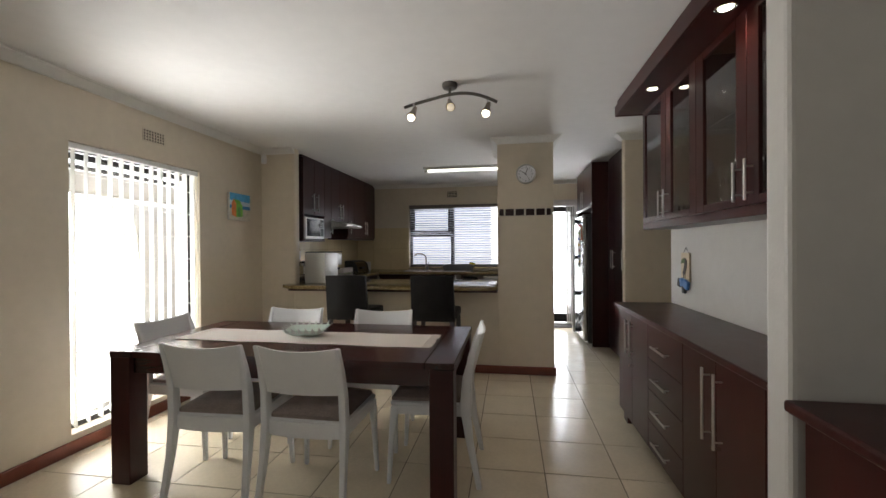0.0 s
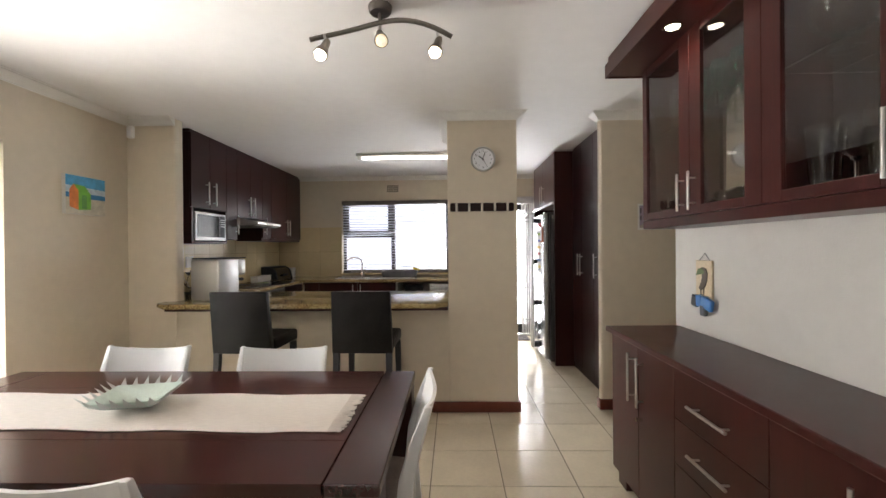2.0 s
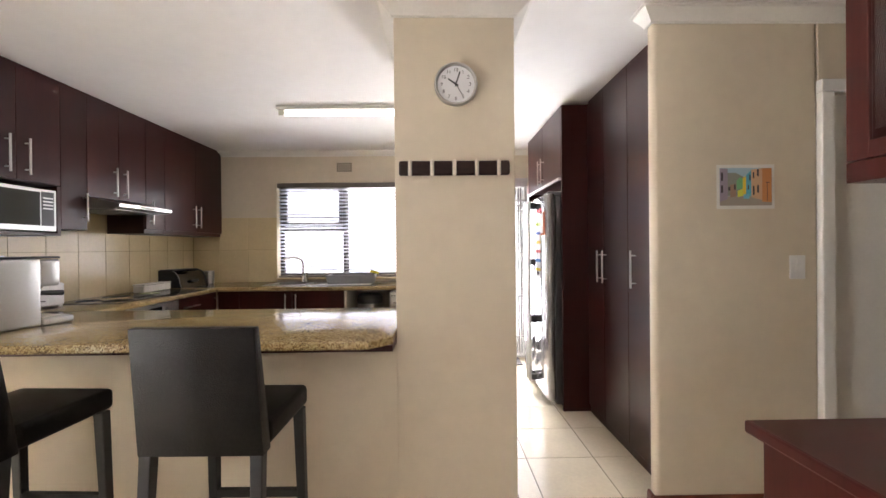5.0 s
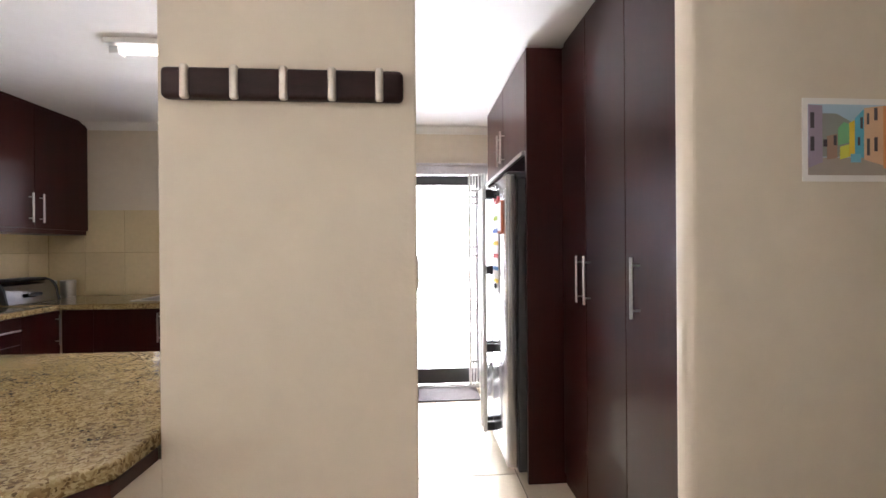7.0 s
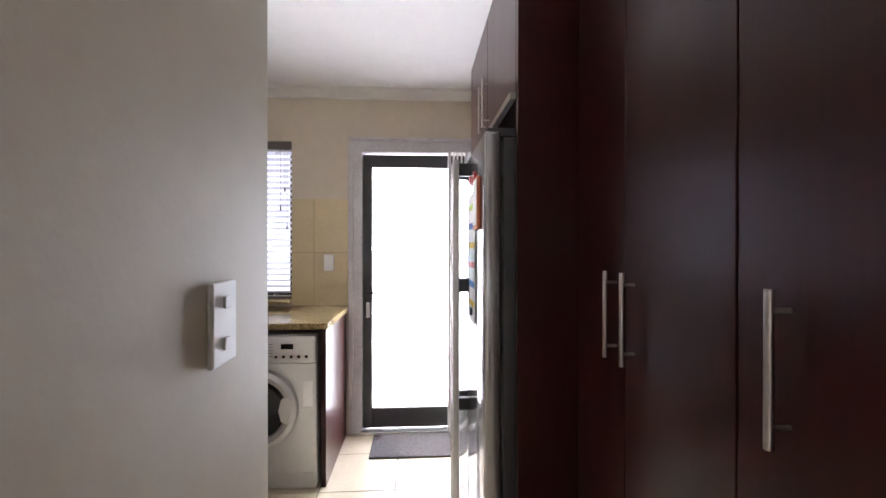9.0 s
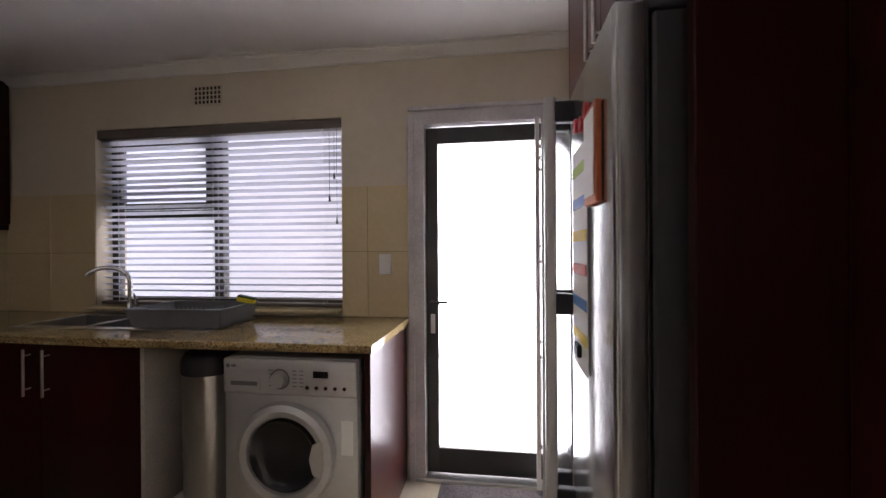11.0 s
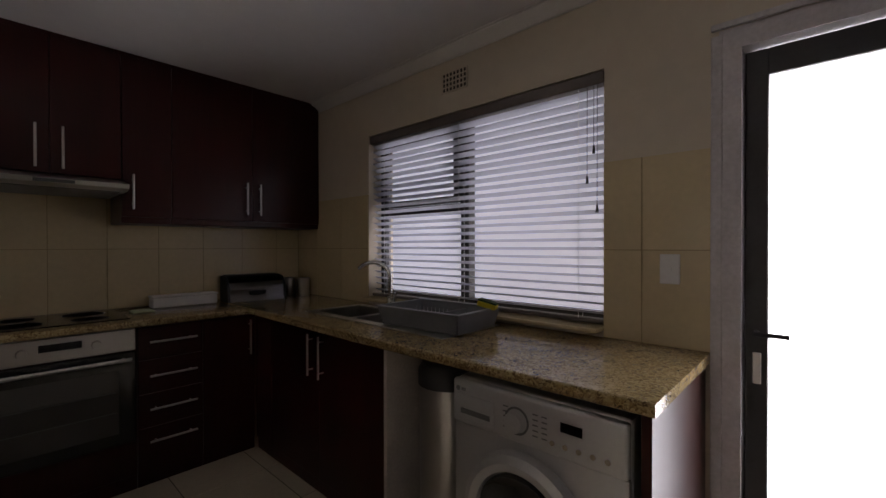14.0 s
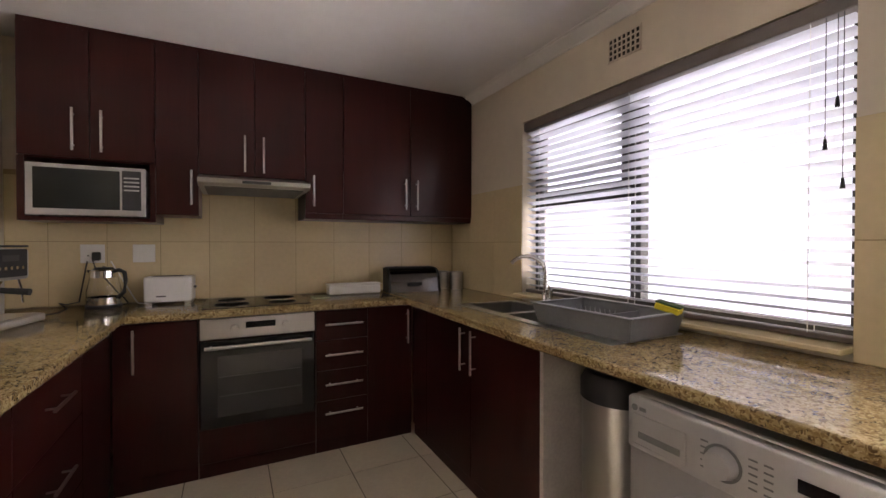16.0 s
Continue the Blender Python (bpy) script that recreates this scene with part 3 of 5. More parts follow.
unit("base_cabinet", pose(-0.13, 5.04, 0, 0, 0, 180), 1.0, 0.565, BZ0, BZ1, [("drawer_front", 0, 1.0, 0.60, 0.868, ("h", 0.4, 0.6, 0.74)), ("door", 0, 0.5, BZ0, 0.60, ("v", 0.45, 0.34, 0.56)), ("door", 0.5, 1.0, BZ0, 0.60, ("v", 0.55, 0.34, 0.56))], "dark mahogany base cabinet under the breakfast bar", G2, 0.1)
unit("base_cabinet", pose(-1.13, 5.04, 0, 0, 0, 180), 1.035, 0.565, BZ0, BZ1, [("drawer_front", 0, 0.6, 0.60, 0.868, ("h", 0.2, 0.4, 0.74)), ("drawer_front", 0, 0.6, 0.33, 0.60, ("h", 0.2, 0.4, 0.47)), ("drawer_front", 0, 0.6, BZ0, 0.33, ("h", 0.2, 0.4, 0.21)), ("filler", 0.6, 1.035, BZ0, 0.868, None)], "dark mahogany drawer base cabinet under the breakfast bar", G2, 0.1)
single("end_panel", B(0.195, 0.222, 6.63, NORTH - 0.002, 0.0, 0.874, bev=0.002), MAHOG, "polished dark mahogany end panel beside the washing machine", "panel")
nl = thing("niche_lining", (-0.65, 6.66, 0), "cream open niche lining under the worktop", "niche")
NC = material("niche_cream", (0.5, 0.46, 0.42), 0.5)
part("side", B(-0.228, -0.208, 0, 0.618, 0.0, 0.874), NC, nl)
part("shelf", B(-0.208, 0.21, 0, 0.618, 0.06, 0.078), NC, nl)
part("back", B(-0.208, 0.21, 0.6, 0.618, 0.078, 0.874), NC, nl)


def worktop():
    w = thing("worktop", (-1, 6, 0.875), "polished brown and gold speckled granite worktop", "worktop")
    z0, z1 = 0.0, 0.036
    X = lambda v: v + 1
    Y = lambda v: v - 6
    bar = [(-2.755, 5.10), (-2.755, 4.455), (-2.372, 4.455), (-2.372, 4.342), (-2.47, 4.342), (-2.47, 4.24), (-2.33, 4.118), (-0.22, 4.118), (-0.127, 4.215), (-0.127, 5.10)]
    bm = prism(bmesh.new(), bar, lambda u, v, h: (X(u), Y(v), z0 + h), z1 - z0)
    bmesh.ops.bevel(bm, geom=[e for e in bm.edges if abs(e.verts[0].co.z - e.verts[1].co.z) < 0.001], offset=0.007, segments=3, profile=0.5, affect="EDGES")
    part("bar_slab", bm, GRANITE, w, smooth=True)
    part("hob_slab", B(X(KLEFT + 0.002), X(-2.13), Y(5.101), Y(6.60), z0, z1, bev=0.007, seg=3), GRANITE, w, smooth=True)
    SX0, SX1, SY0, SY1 = -1.74, -1.02, 6.80, 7.17
    bm = bmesh.new()
    for a, b, c, d in ((KLEFT + 0.002, SX0, 6.601, NORTH - 0.002), (SX1, 0.237, 6.601, NORTH - 0.002), (SX0, SX1, 6.601, SY0), (SX0, SX1, SY1, NORTH - 0.002)):
        box(bm, X(a), X(b), Y(c), Y(d), z0, z1)
    bmesh.ops.remove_doubles(bm, verts=bm.verts, dist=0.0002)
    front = [e for e in bm.edges if all(abs(v.co.y - Y(6.601)) < 0.001 for v in e.verts) and abs(e.verts[0].co.z - e.verts[1].co.z) < 0.001]
    bmesh.ops.bevel(bm, geom=front, offset=0.007, segments=3, profile=0.5, affect="EDGES")
    part("sink_slab", bm, GRANITE, w)
    tagged(single("bar_support", B(-2.38, -0.128, 4.20, 4.343, 0.848, 0.8745), MAHOG, "dark wooden rail supporting the granite bar top", "support"))


worktop()

# tall cupboards and fridge housing
east = lambda x, y, z=0: pose(x, y, z, 0, 0, -90)
G3 = "tall pantry cupboards"
unit("pantry_cupboard", east(1.25, 5.64), 0.68, 0.6, 0.06, 2.40, [("door", 0, 0.31, 0.06, 2.40, ("v", 0.265, 1.035, 1.262)), ("door", 0.31, 0.68, 0.06, 2.40, ("v", 0.355, 1.035, 1.262))], "tall dark mahogany double pantry cupboard reaching the ceiling", G3, 0.06)
unit("pantry_cupboard", east(1.25, 4.96), 0.49, 0.6, 0.06, 2.40, [("door", 0, 0.49, 0.06, 2.40, ("v", 0.099, 1.04, 1.265))], "tall dark mahogany single pantry cupboard reaching the ceiling", G3, 0.06)
single("pantry_fascia", B(1.262, 1.87, 4.47, 5.64, 2.401, CEILING - 0.001), MAHOG, "dark mahogany strip between pantry cupboards and ceiling", "fascia")
fc = unit("fridge_cabinet", east(1.05, 6.80), 1.13, 0.8, 1.84, 2.40, [("door", 0, 0.565, 1.84, 2.40, ("v", 0.51, 1.87, 2.09)), ("door", 0.565, 1.13, 1.84, 2.40, ("v", 0.62, 1.87, 2.09))], "dark mahogany double cabinet above the fridge", G3)
part("side_panel", B(1.132, 1.158, 0.0, 0.82, 0.0, 2.40, bev=0.002), MAHOG, fc, "tall dark mahogany side panel")
part("side_panel", B(-0.026, -0.001, 0.0, 0.82, 0.0, 2.40, bev=0.002), MAHOG, fc, "tall dark mahogany side panel")
single("fridge_trim", B(1.03, 1.05, 5.67, 6.80, 1.815, 1.838), STEEL, "steel trim strip under the fridge cabinet", "trim")


def fridge():
    f = thing("fridge", (0.95, 6.15, 0), "silver side-by-side fridge with full height handles", "fridge")
    part("body", B(0.065, 0.86, -0.44, 0.44, 0.03, 1.70, bev=0.006), DARKGREY, f, "dark grey fridge body")
    for a, b, s in ((-0.445, -0.012, -1), (-0.004, 0.445, 1)):
        d = part("door", B(0.0, 0.06, a, b, 0.06, 1.72, bev=0.012, seg=3), GREYSTEEL, f, "brushed silver fridge door", smooth=True)
        y = -0.05 if s < 0 else 0.035
        h = part("handle", B(-0.075, -0.045, y - 0.014, y + 0.014, 0.10, 1.70, bev=0.008, seg=3), SILVER, d, "long silver handle", smooth=True)
        for z in (0.11, 0.62, 1.13, 1.63):
            part("bracket", B(-0.05, 0.002, y - 0.013, y + 0.013, z, z + 0.055, bev=0.003), BLACKMAT, d, "black handle bracket")
    part("hinge_cover", B(0.01, 0.3, -0.43, -0.30, 1.701, 1.735, bev=0.006), DARKGREY, f)
    for y in (-0.38, 0.38):
        for x in (0.15, 0.75):
            part("foot", C((x, y, 0), (x, y, 0.032), 0.025, seg=10), BLACKMAT, f)
    part("badge", B(-0.003, 0.001, -0.33, -0.29, 1.55, 1.565), CHROME, f)
    PAPER, ORANGE = plain("paper", (0.8, 0.79, 0.76), 0.6), material("terracotta_card", (0.5, 0.13, 0.05), 0.6)
    pad = thing("notice_board", (0.948, 5.83, 1.39), "small terracotta framed note pad stuck on the fridge door", "note pad")
    part("backing", B(-0.012, 0, -0.055, 0.055, 0, 0.19, bev=0.002), ORANGE, pad)
    part("sheet", B(-0.0145, -0.0125, -0.043, 0.043, 0.015, 0.178), PAPER, pad, "cream paper sheet")
    cal = thing("calendar", (0.948, 5.995, 1.02), "colourful paper chart held on the fridge by magnets", "calendar")
    part("sheet", B(-0.003, -0.001, -0.09, 0.09, 0, 0.52), PAPER, cal)
    for k, col in enumerate(((0.35, 0.5, 0.05), (0.05, 0.12, 0.45), (0.75, 0.5, 0.03), (0.5, 0.04, 0.03), (0.05, 0.2, 0.5), (0.75, 0.55, 0.03))):
        part("heading_bar", B(-0.0045, -0.0032, -0.085, 0.085, 0.455 - 0.078 * k, 0.48 - 0.078 * k), plain("chart_colour", col, 0.6), cal)
    part("magnet", B(-0.014, -0.0035, -0.03, 0.02, 0.03, 0.06, bev=0.003), BLACKMAT, cal)
    for y, z in ((5.91, 1.60), (5.96, 1.585), (6.03, 1.60)):
        single("fridge_magnet", C((0.9485, y, z), (0.94, y, z), 0.018, seg=14), plain("magnet_red", (0.5, 0.03, 0.03), 0.4), "round red magnet on the fridge door", "magnet", "fridge magnets")


fridge()

# sideboard and display cabinet
SX, HX = 0.82, 0.985
fr = [("door", 0, 0.335, 0.09, 0.845, ("v", 0.285, 0.56, 0.80)), ("door", 0.335, 0.67, 0.09, 0.845, ("v", 0.385, 0.56, 0.80))]
fr += [("drawer_front", 0.67, 1.185, z0, z1, ("h", 0.815, 1.04, hz)) for z0, z1, hz in ((0.635, 0.845, 0.73), (0.45, 0.635, 0.545), (0.265, 0.45, 0.36), (0.09, 0.265, 0.18))]
fr += [("door", 1.185, 1.515, 0.09, 0.845, ("v", 1.465, 0.50, 0.80)), ("door", 1.515, 1.85, 0.09, 0.845, ("v", 1.565, 0.50, 0.80)), ("filler", 1.85, 1.932, 0.09, 0.845, None)]
sb = unit("sideboard", east(SX, 3.355), 1.932, 0.388, 0.09, 0.85, fr, "long dark mahogany sideboard with doors and drawers", "", category="sideboard")
part("top", B(-0.02, 1.934, -0.03, 0.388, 0.851, 0.881, bev=0.006, seg=2), MAHOG, sb, "polished mahogany top")
for x in (0.06, 1.86):
    part("foot", B(x - 0.05, x + 0.05, 0.03, 0.36, 0.0, 0.089), MAHOG, sb)
for x in (0.375, 1.55):
    part("key", C((x, 0, 0.50), (x, -0.03, 0.50), 0.009, seg=10), CHROME, sb)

sb2 = unit("sideboard", east(0.785, 1.288), 1.2, 0.42, 0.09, 0.845, [("door", 0.02, 0.4, 0.09, 0.835, ("v", 0.35, 0.5, 0.75)), ("door", 0.4, 0.8, 0.09, 0.835, ("v", 0.45, 0.5, 0.75)), ("door", 0.8, 1.19, 0.09, 0.835, None)], "dark mahogany low cabinet standing against the nib wall", "", 0.09, category="sideboard")
part("top", B(-0.010, 1.22, -0.037, 0.42, 0.846, 0.880, bev=0.010, seg=3), MAHOG, sb2, "dark polished top")


def glass_cabinet():
    c = thing("display_cabinet", east(HX, 3.32), "dark mahogany glazed wall display cabinet full of glassware", "cabinet")
    W, D, Z0, Z1 = 1.897, 0.222, 1.43, 2.31
    bm = B(0, W, 0.02, D, Z0, Z0 + 0.04)
    box(bm, 0, 0.022, 0.02, D, Z0 + 0.04, Z1)
    box(bm, W - 0.022, W, 0.02, D, Z0 + 0.04, Z1)
    box(bm, 0.91, 0.93, 0.021, D, Z0 + 0.04, Z1)
    part("body", bm, MAHOG, c)
    part("bottom_rail", B(0, W, 0.0, 0.02, Z0, Z0 + 0.045, bev=0.002), MAHOG, c)
    part("mirror_back", B(0.022, W - 0.022, D - 0.006, D - 0.001, Z0 + 0.04, Z1), plain("mirror", (0.72, 0.72, 0.70), 0.02, 1.0), c, "mirrored back panel")
    bm = B(-0.06, W, -0.165, D, Z1, Z1 + 0.035, bev=0.003)
    box(bm, -0.075, W, -0.18, -0.165, Z1 - 0.005, Z1 + 0.075, bev=0.003)
    box(bm, -0.075, -0.06, -0.165, D, Z1 - 0.005, Z1 + 0.075, bev=0.003)
    box(bm, -0.06, W, -0.165, D, Z1 + 0.0355, CEILING - 0.001)
    part("crown", bm, MAHOG, c, "overhanging crown board with downlights")
    for x in (0.0225, 0.931):
        for z in (1.912,):
            part("shelf", B(x, x + 0.887 if x < 0.5 else W - 0.023, 0.03, D - 0.008, z, z + 0.006), GLASS, c, "clear glass shelf")
    for k, (a, b) in enumerate(((0.0, 0.46), (0.46, 0.90), (0.90, 1.385), (1.385, W))):
        bm = bmesh.new()
        st = 0.085
        l0, l1 = (0.05 if k == 0 else st), st
        for x0, x1, z0, z1 in ((a + 0.001, a + l0, Z0 + 0.048, Z1 - 0.003), (b - l1, b - 0.001, Z0 + 0.048, Z1 - 0.003), (a + l0, b - l1, Z0 + 0.048, Z0 + 0.085), (a + l0, b - l1, Z1 - 0.045, Z1 - 0.003)):
            box(bm, x0, x1, 0.0, 0.018, z0, z1, bev=0.0015)
        d = part("door", bm, MAHOG, c)
        part("pane", B(a + l0 - 0.003, b - l1 + 0.003, 0.008, 0.011, Z0 + 0.08, Z1 - 0.04), CABGLASS, d).visible_shadow = False
        hx = b - 0.045 if k % 2 == 0 else a + 0.045
        bar_handle(d, (hx, 0, 1.495), (hx, 0, 1.665))
    for y in (0.49, 1.40):
        bm = lathe(bmesh.new(), [(0.036, 0), (0.042, -0.004), (0.036, -0.006), (0.03, -0.003)], pose(y, -0.085, Z1 - 0.001))
        ring = part("downlight", bm, CHROME, c, "round recessed downlight", smooth=True)
        part("bulb", C((y, -0.085, Z1 - 0.0065), (y, -0.085, Z1 - 0.004), 0.028, seg=20), plain("downlight_glow", (1, 0.9, 0.72), 0.5, 0, 14), ring)


glass_cabinet()


GLASS_SHAPES = {
    "goblet": [(0.0, 0.002), (0.036, 0.0), (0.036, 0.003), (0.008, 0.008), (0.006, 0.03), (0.010, 0.045), (0.006, 0.06), (0.014, 0.07), (0.036, 0.10), (0.043, 0.135), (0.040, 0.195), (0.0382, 0.195), (0.0412, 0.135), (0.034, 0.103), (0.011, 0.075), (0.0, 0.073)],
    "balloon": [(0.0, 0.002), (0.038, 0.0), (0.038, 0.003), (0.007, 0.008), (0.0042, 0.03), (0.0045, 0.105), (0.016, 0.116), (0.044, 0.145), (0.053, 0.175), (0.045, 0.238), (0.0435, 0.238), (0.0513, 0.175), (0.042, 0.146), (0.014, 0.119), (0.0, 0.118)],
    "stemmed": [(0.0, 0.002), (0.03, 0.0), (0.03, 0.003), (0.006, 0.007), (0.004, 0.02), (0.004, 0.06), (0.012, 0.068), (0.028, 0.09), (0.031, 0.11), (0.027, 0.15), (0.0255, 0.15), (0.0295, 0.11), (0.026, 0.09), (0.010, 0.071), (0.0, 0.07)],
    "flute": [(0.0, 0.0), (0.022, 0.0), (0.0235, 0.01), (0.027, 0.12), (0.026, 0.215), (0.0245, 0.215), (0.0252, 0.12), (0.021, 0.014), (0.0, 0.014)],
    "beer": [(0.0, 0.0), (0.029, 0.0), (0.029, 0.02), (0.0275, 0.05), (0.041, 0.235), (0.0393, 0.235), (0.0258, 0.05), (0.026, 0.03), (0.0, 0.028)],
    "tumbler": [(0.0, 0.0), (0.028, 0.0), (0.031, 0.02), (0.040, 0.098), (0.0383, 0.098), (0.029, 0.02), (0.025, 0.012), (0.0, 0.012)],
    "bowl": [(0.0, 0.003), (0.045, 0.0), (0.045, 0.004), (0.015, 0.012), (0.012, 0.03), (0.05, 0.05), (0.088, 0.085), (0.098, 0.145), (0.095, 0.145), (0.084, 0.087), (0.047, 0.054), (0.0, 0.046)],
}
SHELF_TOP, CASE_FLOOR = 1.919, 1.471
GLASSWARE = (
    ("goblet", SHELF_TOP, GREENGLASS, "green tinted wine goblet on a glass shelf", ((2.84, 0.06), (2.80, 0.14), (2.74, 0.07), (2.69, 0.15), (2.63, 0.08), (2.58, 0.15))),
    ("flute", SHELF_TOP, GLASS, "tall clear glass tumbler on a glass shelf", ((3.19, 0.11), (3.11, 0.09), (3.13, 0.17), (2.98, 0.12))),
    ("bowl", SHELF_TOP, GLASS, "cut crystal bowl on a low foot", ((2.22, 0.11),)),
    ("goblet", SHELF_TOP, GLASS, "clear stemmed goblet on a glass shelf", ((2.06, 0.09), (1.99, 0.14), (2.48, 0.10), (1.80, 0.10), (1.72, 0.13))),
    ("stemmed", CASE_FLOOR, GLASS, "small clear stemmed sherry glass in the cabinet", ((3.20, 0.08), (3.13, 0.12), (3.07, 0.07), (3.00, 0.13))),
    ("tumbler", CASE_FLOOR, GLASS, "short flared clear tumbler in the cabinet", ((2.82, 0.07), (2.80, 0.16), (2.72, 0.09), (2.66, 0.16), (2.60, 0.08), (2.52, 0.10), (2.51, 0.17))),
    ("beer", CASE_FLOOR, GLASS, "tall tapered clear beer glass in the cabinet", ((2.28, 0.08), (2.09, 0.08), (2.34, 0.16), (1.70, 0.09))),
    ("balloon", CASE_FLOOR, GLASS, "large clear balloon wine glass in the cabinet", ((2.185, 0.10), (2.00, 0.11), (2.12, 0.165), (1.90, 0.09), (1.81, 0.10), (1.85, 0.165), (1.62, 0.12))),
)
for kind, z, mat, lab, spots in GLASSWARE:
    mesh = finish(lathe(bmesh.new(), GLASS_SHAPES[kind], seg=20), "drinking_glass", mat, True)
    for y, inset in spots:
        ob = new("glass_bowl" if kind == "bowl" else "drinking_glass", mesh)
        ob.matrix_world = pose(HX + inset, y, z)
        tagged(ob, lab, "glass", "glassware in the display cabinet")

# ---- dining furniture ----


def sweep(bm, pts, w, d):
    """A tapered square bar through points; w, d: half sizes along x and y at each point."""
    rings = []
    for (x, y, z), a, b in zip(pts, w, d):
        rings.append([bm.verts.new((x + i * a, y + j * b, z)) for i, j in ((-1, -1), (1, -1), (1, 1), (-1, 1))])
    for p, q in zip(rings, rings[1:]):
        for k in range(4):
            bm.faces.new((p[k], p[(k + 1) % 4], q[(k + 1) % 4], q[k]))
    bm.faces.new(rings[0][::-1])
    bm.faces.new(rings[-1])
    bmesh.ops.bevel(bm, geom=[e for e in bm.edges], offset=0.0045, segments=2, profile=0.5, affect="EDGES")
    return bm


def curved_panel(bm, x0, x1, z0, z1, y, bow, thick, lean, dip_top=0.0, n=12):
    """A back panel bowed to the rear, its top edge dipping in the middle."""
    front, back = [], []
    for k in range(n + 1):
        u = k / n
        x = x0 + (x1 - x0) * u
        dip = bow * (1 - (2 * u - 1) ** 2)
        e = dip_top * (1 - (2 * u - 1) ** 2)
        f, b = [], []
        for j in range(4):
            z = z0 + (z1 - e - z0) * j / 3
            yy = y - dip - lean * (z - z0)
            f.append(bm.verts.new((x, yy + thick / 2, z)))
            b.append(bm.verts.new((x, yy - thick / 2, z)))
        front.append(f)
        back.append(b)
    for k in range(n):
        for j in range(3):
            bm.faces.new((front[k][j], front[k + 1][j], front[k + 1][j + 1], front[k][j + 1]))
            bm.faces.new((back[k][j], back[k][j + 1], back[k + 1][j + 1], back[k + 1][j]))
        bm.faces.new((front[k][3], front[k + 1][3], back[k + 1][3], back[k][3]))
        bm.faces.new((front[k][0], back[k][0], back[k + 1][0], front[k + 1][0]))
    for k in (0, n):
        bm.faces.new((front[k][0], front[k][1], front[k][2], front[k][3], back[k][3], back[k][2], back[k][1], back[k][0]))
    return bm


def pillow(bm, x0, x1, y0, y1, z0, h, n=12):
    """A puffed square cushion with button dimples."""
    top, bot = [], []
    for i in range(n + 1):
        tr, br = [], []
        for j in range(n + 1):
            u, v = i / n, j / n
            edge = (1 - abs(2 * u - 1) ** 4) * (1 - abs(2 * v - 1) ** 4)
            dim = sum(math.exp(-((u - a) ** 2 + (v - b) ** 2) / 0.006) for a in (0.3, 0.7) for b in (0.3, 0.7))
            z = z0 + h * (0.35 + 0.65 * edge ** 0.5 - 0.32 * min(1, dim))
            tr.append(bm.verts.new((x0 + (x1 - x0) * u, y0 + (y1 - y0) * v, z)))
            br.append(bm.verts.new((x0 + (x1 - x0) * u, y0 + (y1 - y0) * v, z0)))
        top.append(tr)
        bot.append(br)
    for i in range(n):
        for j in range(n):
            bm.faces.new((top[i][j], top[i + 1][j], top[i + 1][j + 1], top[i][j + 1]))
            bm.faces.new((bot[i][j], bot[i][j + 1], bot[i + 1][j + 1], bot[i + 1][j]))
        bm.faces.new((top[i][0], bot[i][0], bot[i + 1][0], top[i + 1][0]))
        bm.faces.new((top[i][n], top[i + 1][n], bot[i + 1][n], bot[i][n]))
        bm.faces.new((top[0][i], top[0][i + 1], bot[0][i + 1], bot[0][i]))
        bm.faces.new((top[n][i], bot[n][i], bot[n][i + 1], top[n][i + 1]))
    return bm


def dining_chair(m):
    c = thing("dining_chair", m, "white moulded plastic dining chair at the wooden table", "chair", "chairs round the table")
    for s in (-1, 1):
        part("rear_leg", sweep(bmesh.new(), [(s * 0.222, -0.045, 0), (s * 0.212, 0.005, 0.25), (s * 0.208, 0.03, 0.44), (s * 0.207, 0.018, 0.60), (s * 0.208, -0.012, 0.72), (s * 0.211, -0.054, 0.838)], [0.012, 0.015, 0.018, 0.017, 0.015, 0.011], [0.014, 0.020, 0.028, 0.024, 0.018, 0.011]), CHAIRWHITE, c, smooth=True)
        part("front_leg", sweep(bmesh.new(), [(s * 0.222, 0.455, 0), (s * 0.214, 0.44, 0.25), (s * 0.208, 0.42, 0.43)], [0.011, 0.014, 0.018], [0.011, 0.015, 0.022]), CHAIRWHITE, c, smooth=True)
        part("side_rail", sweep(bmesh.new(), [(s * 0.208, 0.225, 0.385), (s * 0.208, 0.225, 0.438)], [0.013, 0.013], [0.185, 0.2]), CHAIRWHITE, c)
    part("front_rail", B(-0.2, 0.2, 0.415, 0.437, 0.395, 0.436, bev=0.005, seg=2), CHAIRWHITE, c)
    part("rear_rail", curved_panel(bmesh.new(), -0.2, 0.2, 0.375, 0.45, 0.034, 0.022, 0.018, 0.0), CHAIRWHITE, c, smooth=True)
    part("seat", B(-0.222, 0.222, 0.025, 0.445, 0.437, 0.455, bev=0.008, seg=3), CHAIRWHITE, c, smooth=True)
    part("backrest", curved_panel(bmesh.new(), -0.206, 0.206, 0.595, 0.836, 0.018, 0.03, 0.013, 0.27, 0.018), CHAIRWHITE, c, "curved white back panel", smooth=True)
    cu = single("seat_cushion", pillow(bmesh.new(), -0.2, 0.2, 0.04, 0.44, 0.456, 0.052), CUSHION, "taupe quilted cushion lying on a chair seat", "cushion", "chair cushions", smooth=True)
    cu.matrix_world = m
    return c, cu


spots = [(-1.525, 1.90, 2), (-1.01, 1.90, -1), (-1.68, 3.045, 179), (-0.955, 3.02, 181), (-0.225, 2.47, 92), (-2.32, 2.54, -91)]
chair, cushion = dining_chair(pose(spots[0][0], spots[0][1], 0, 0, 0, spots[0][2]))
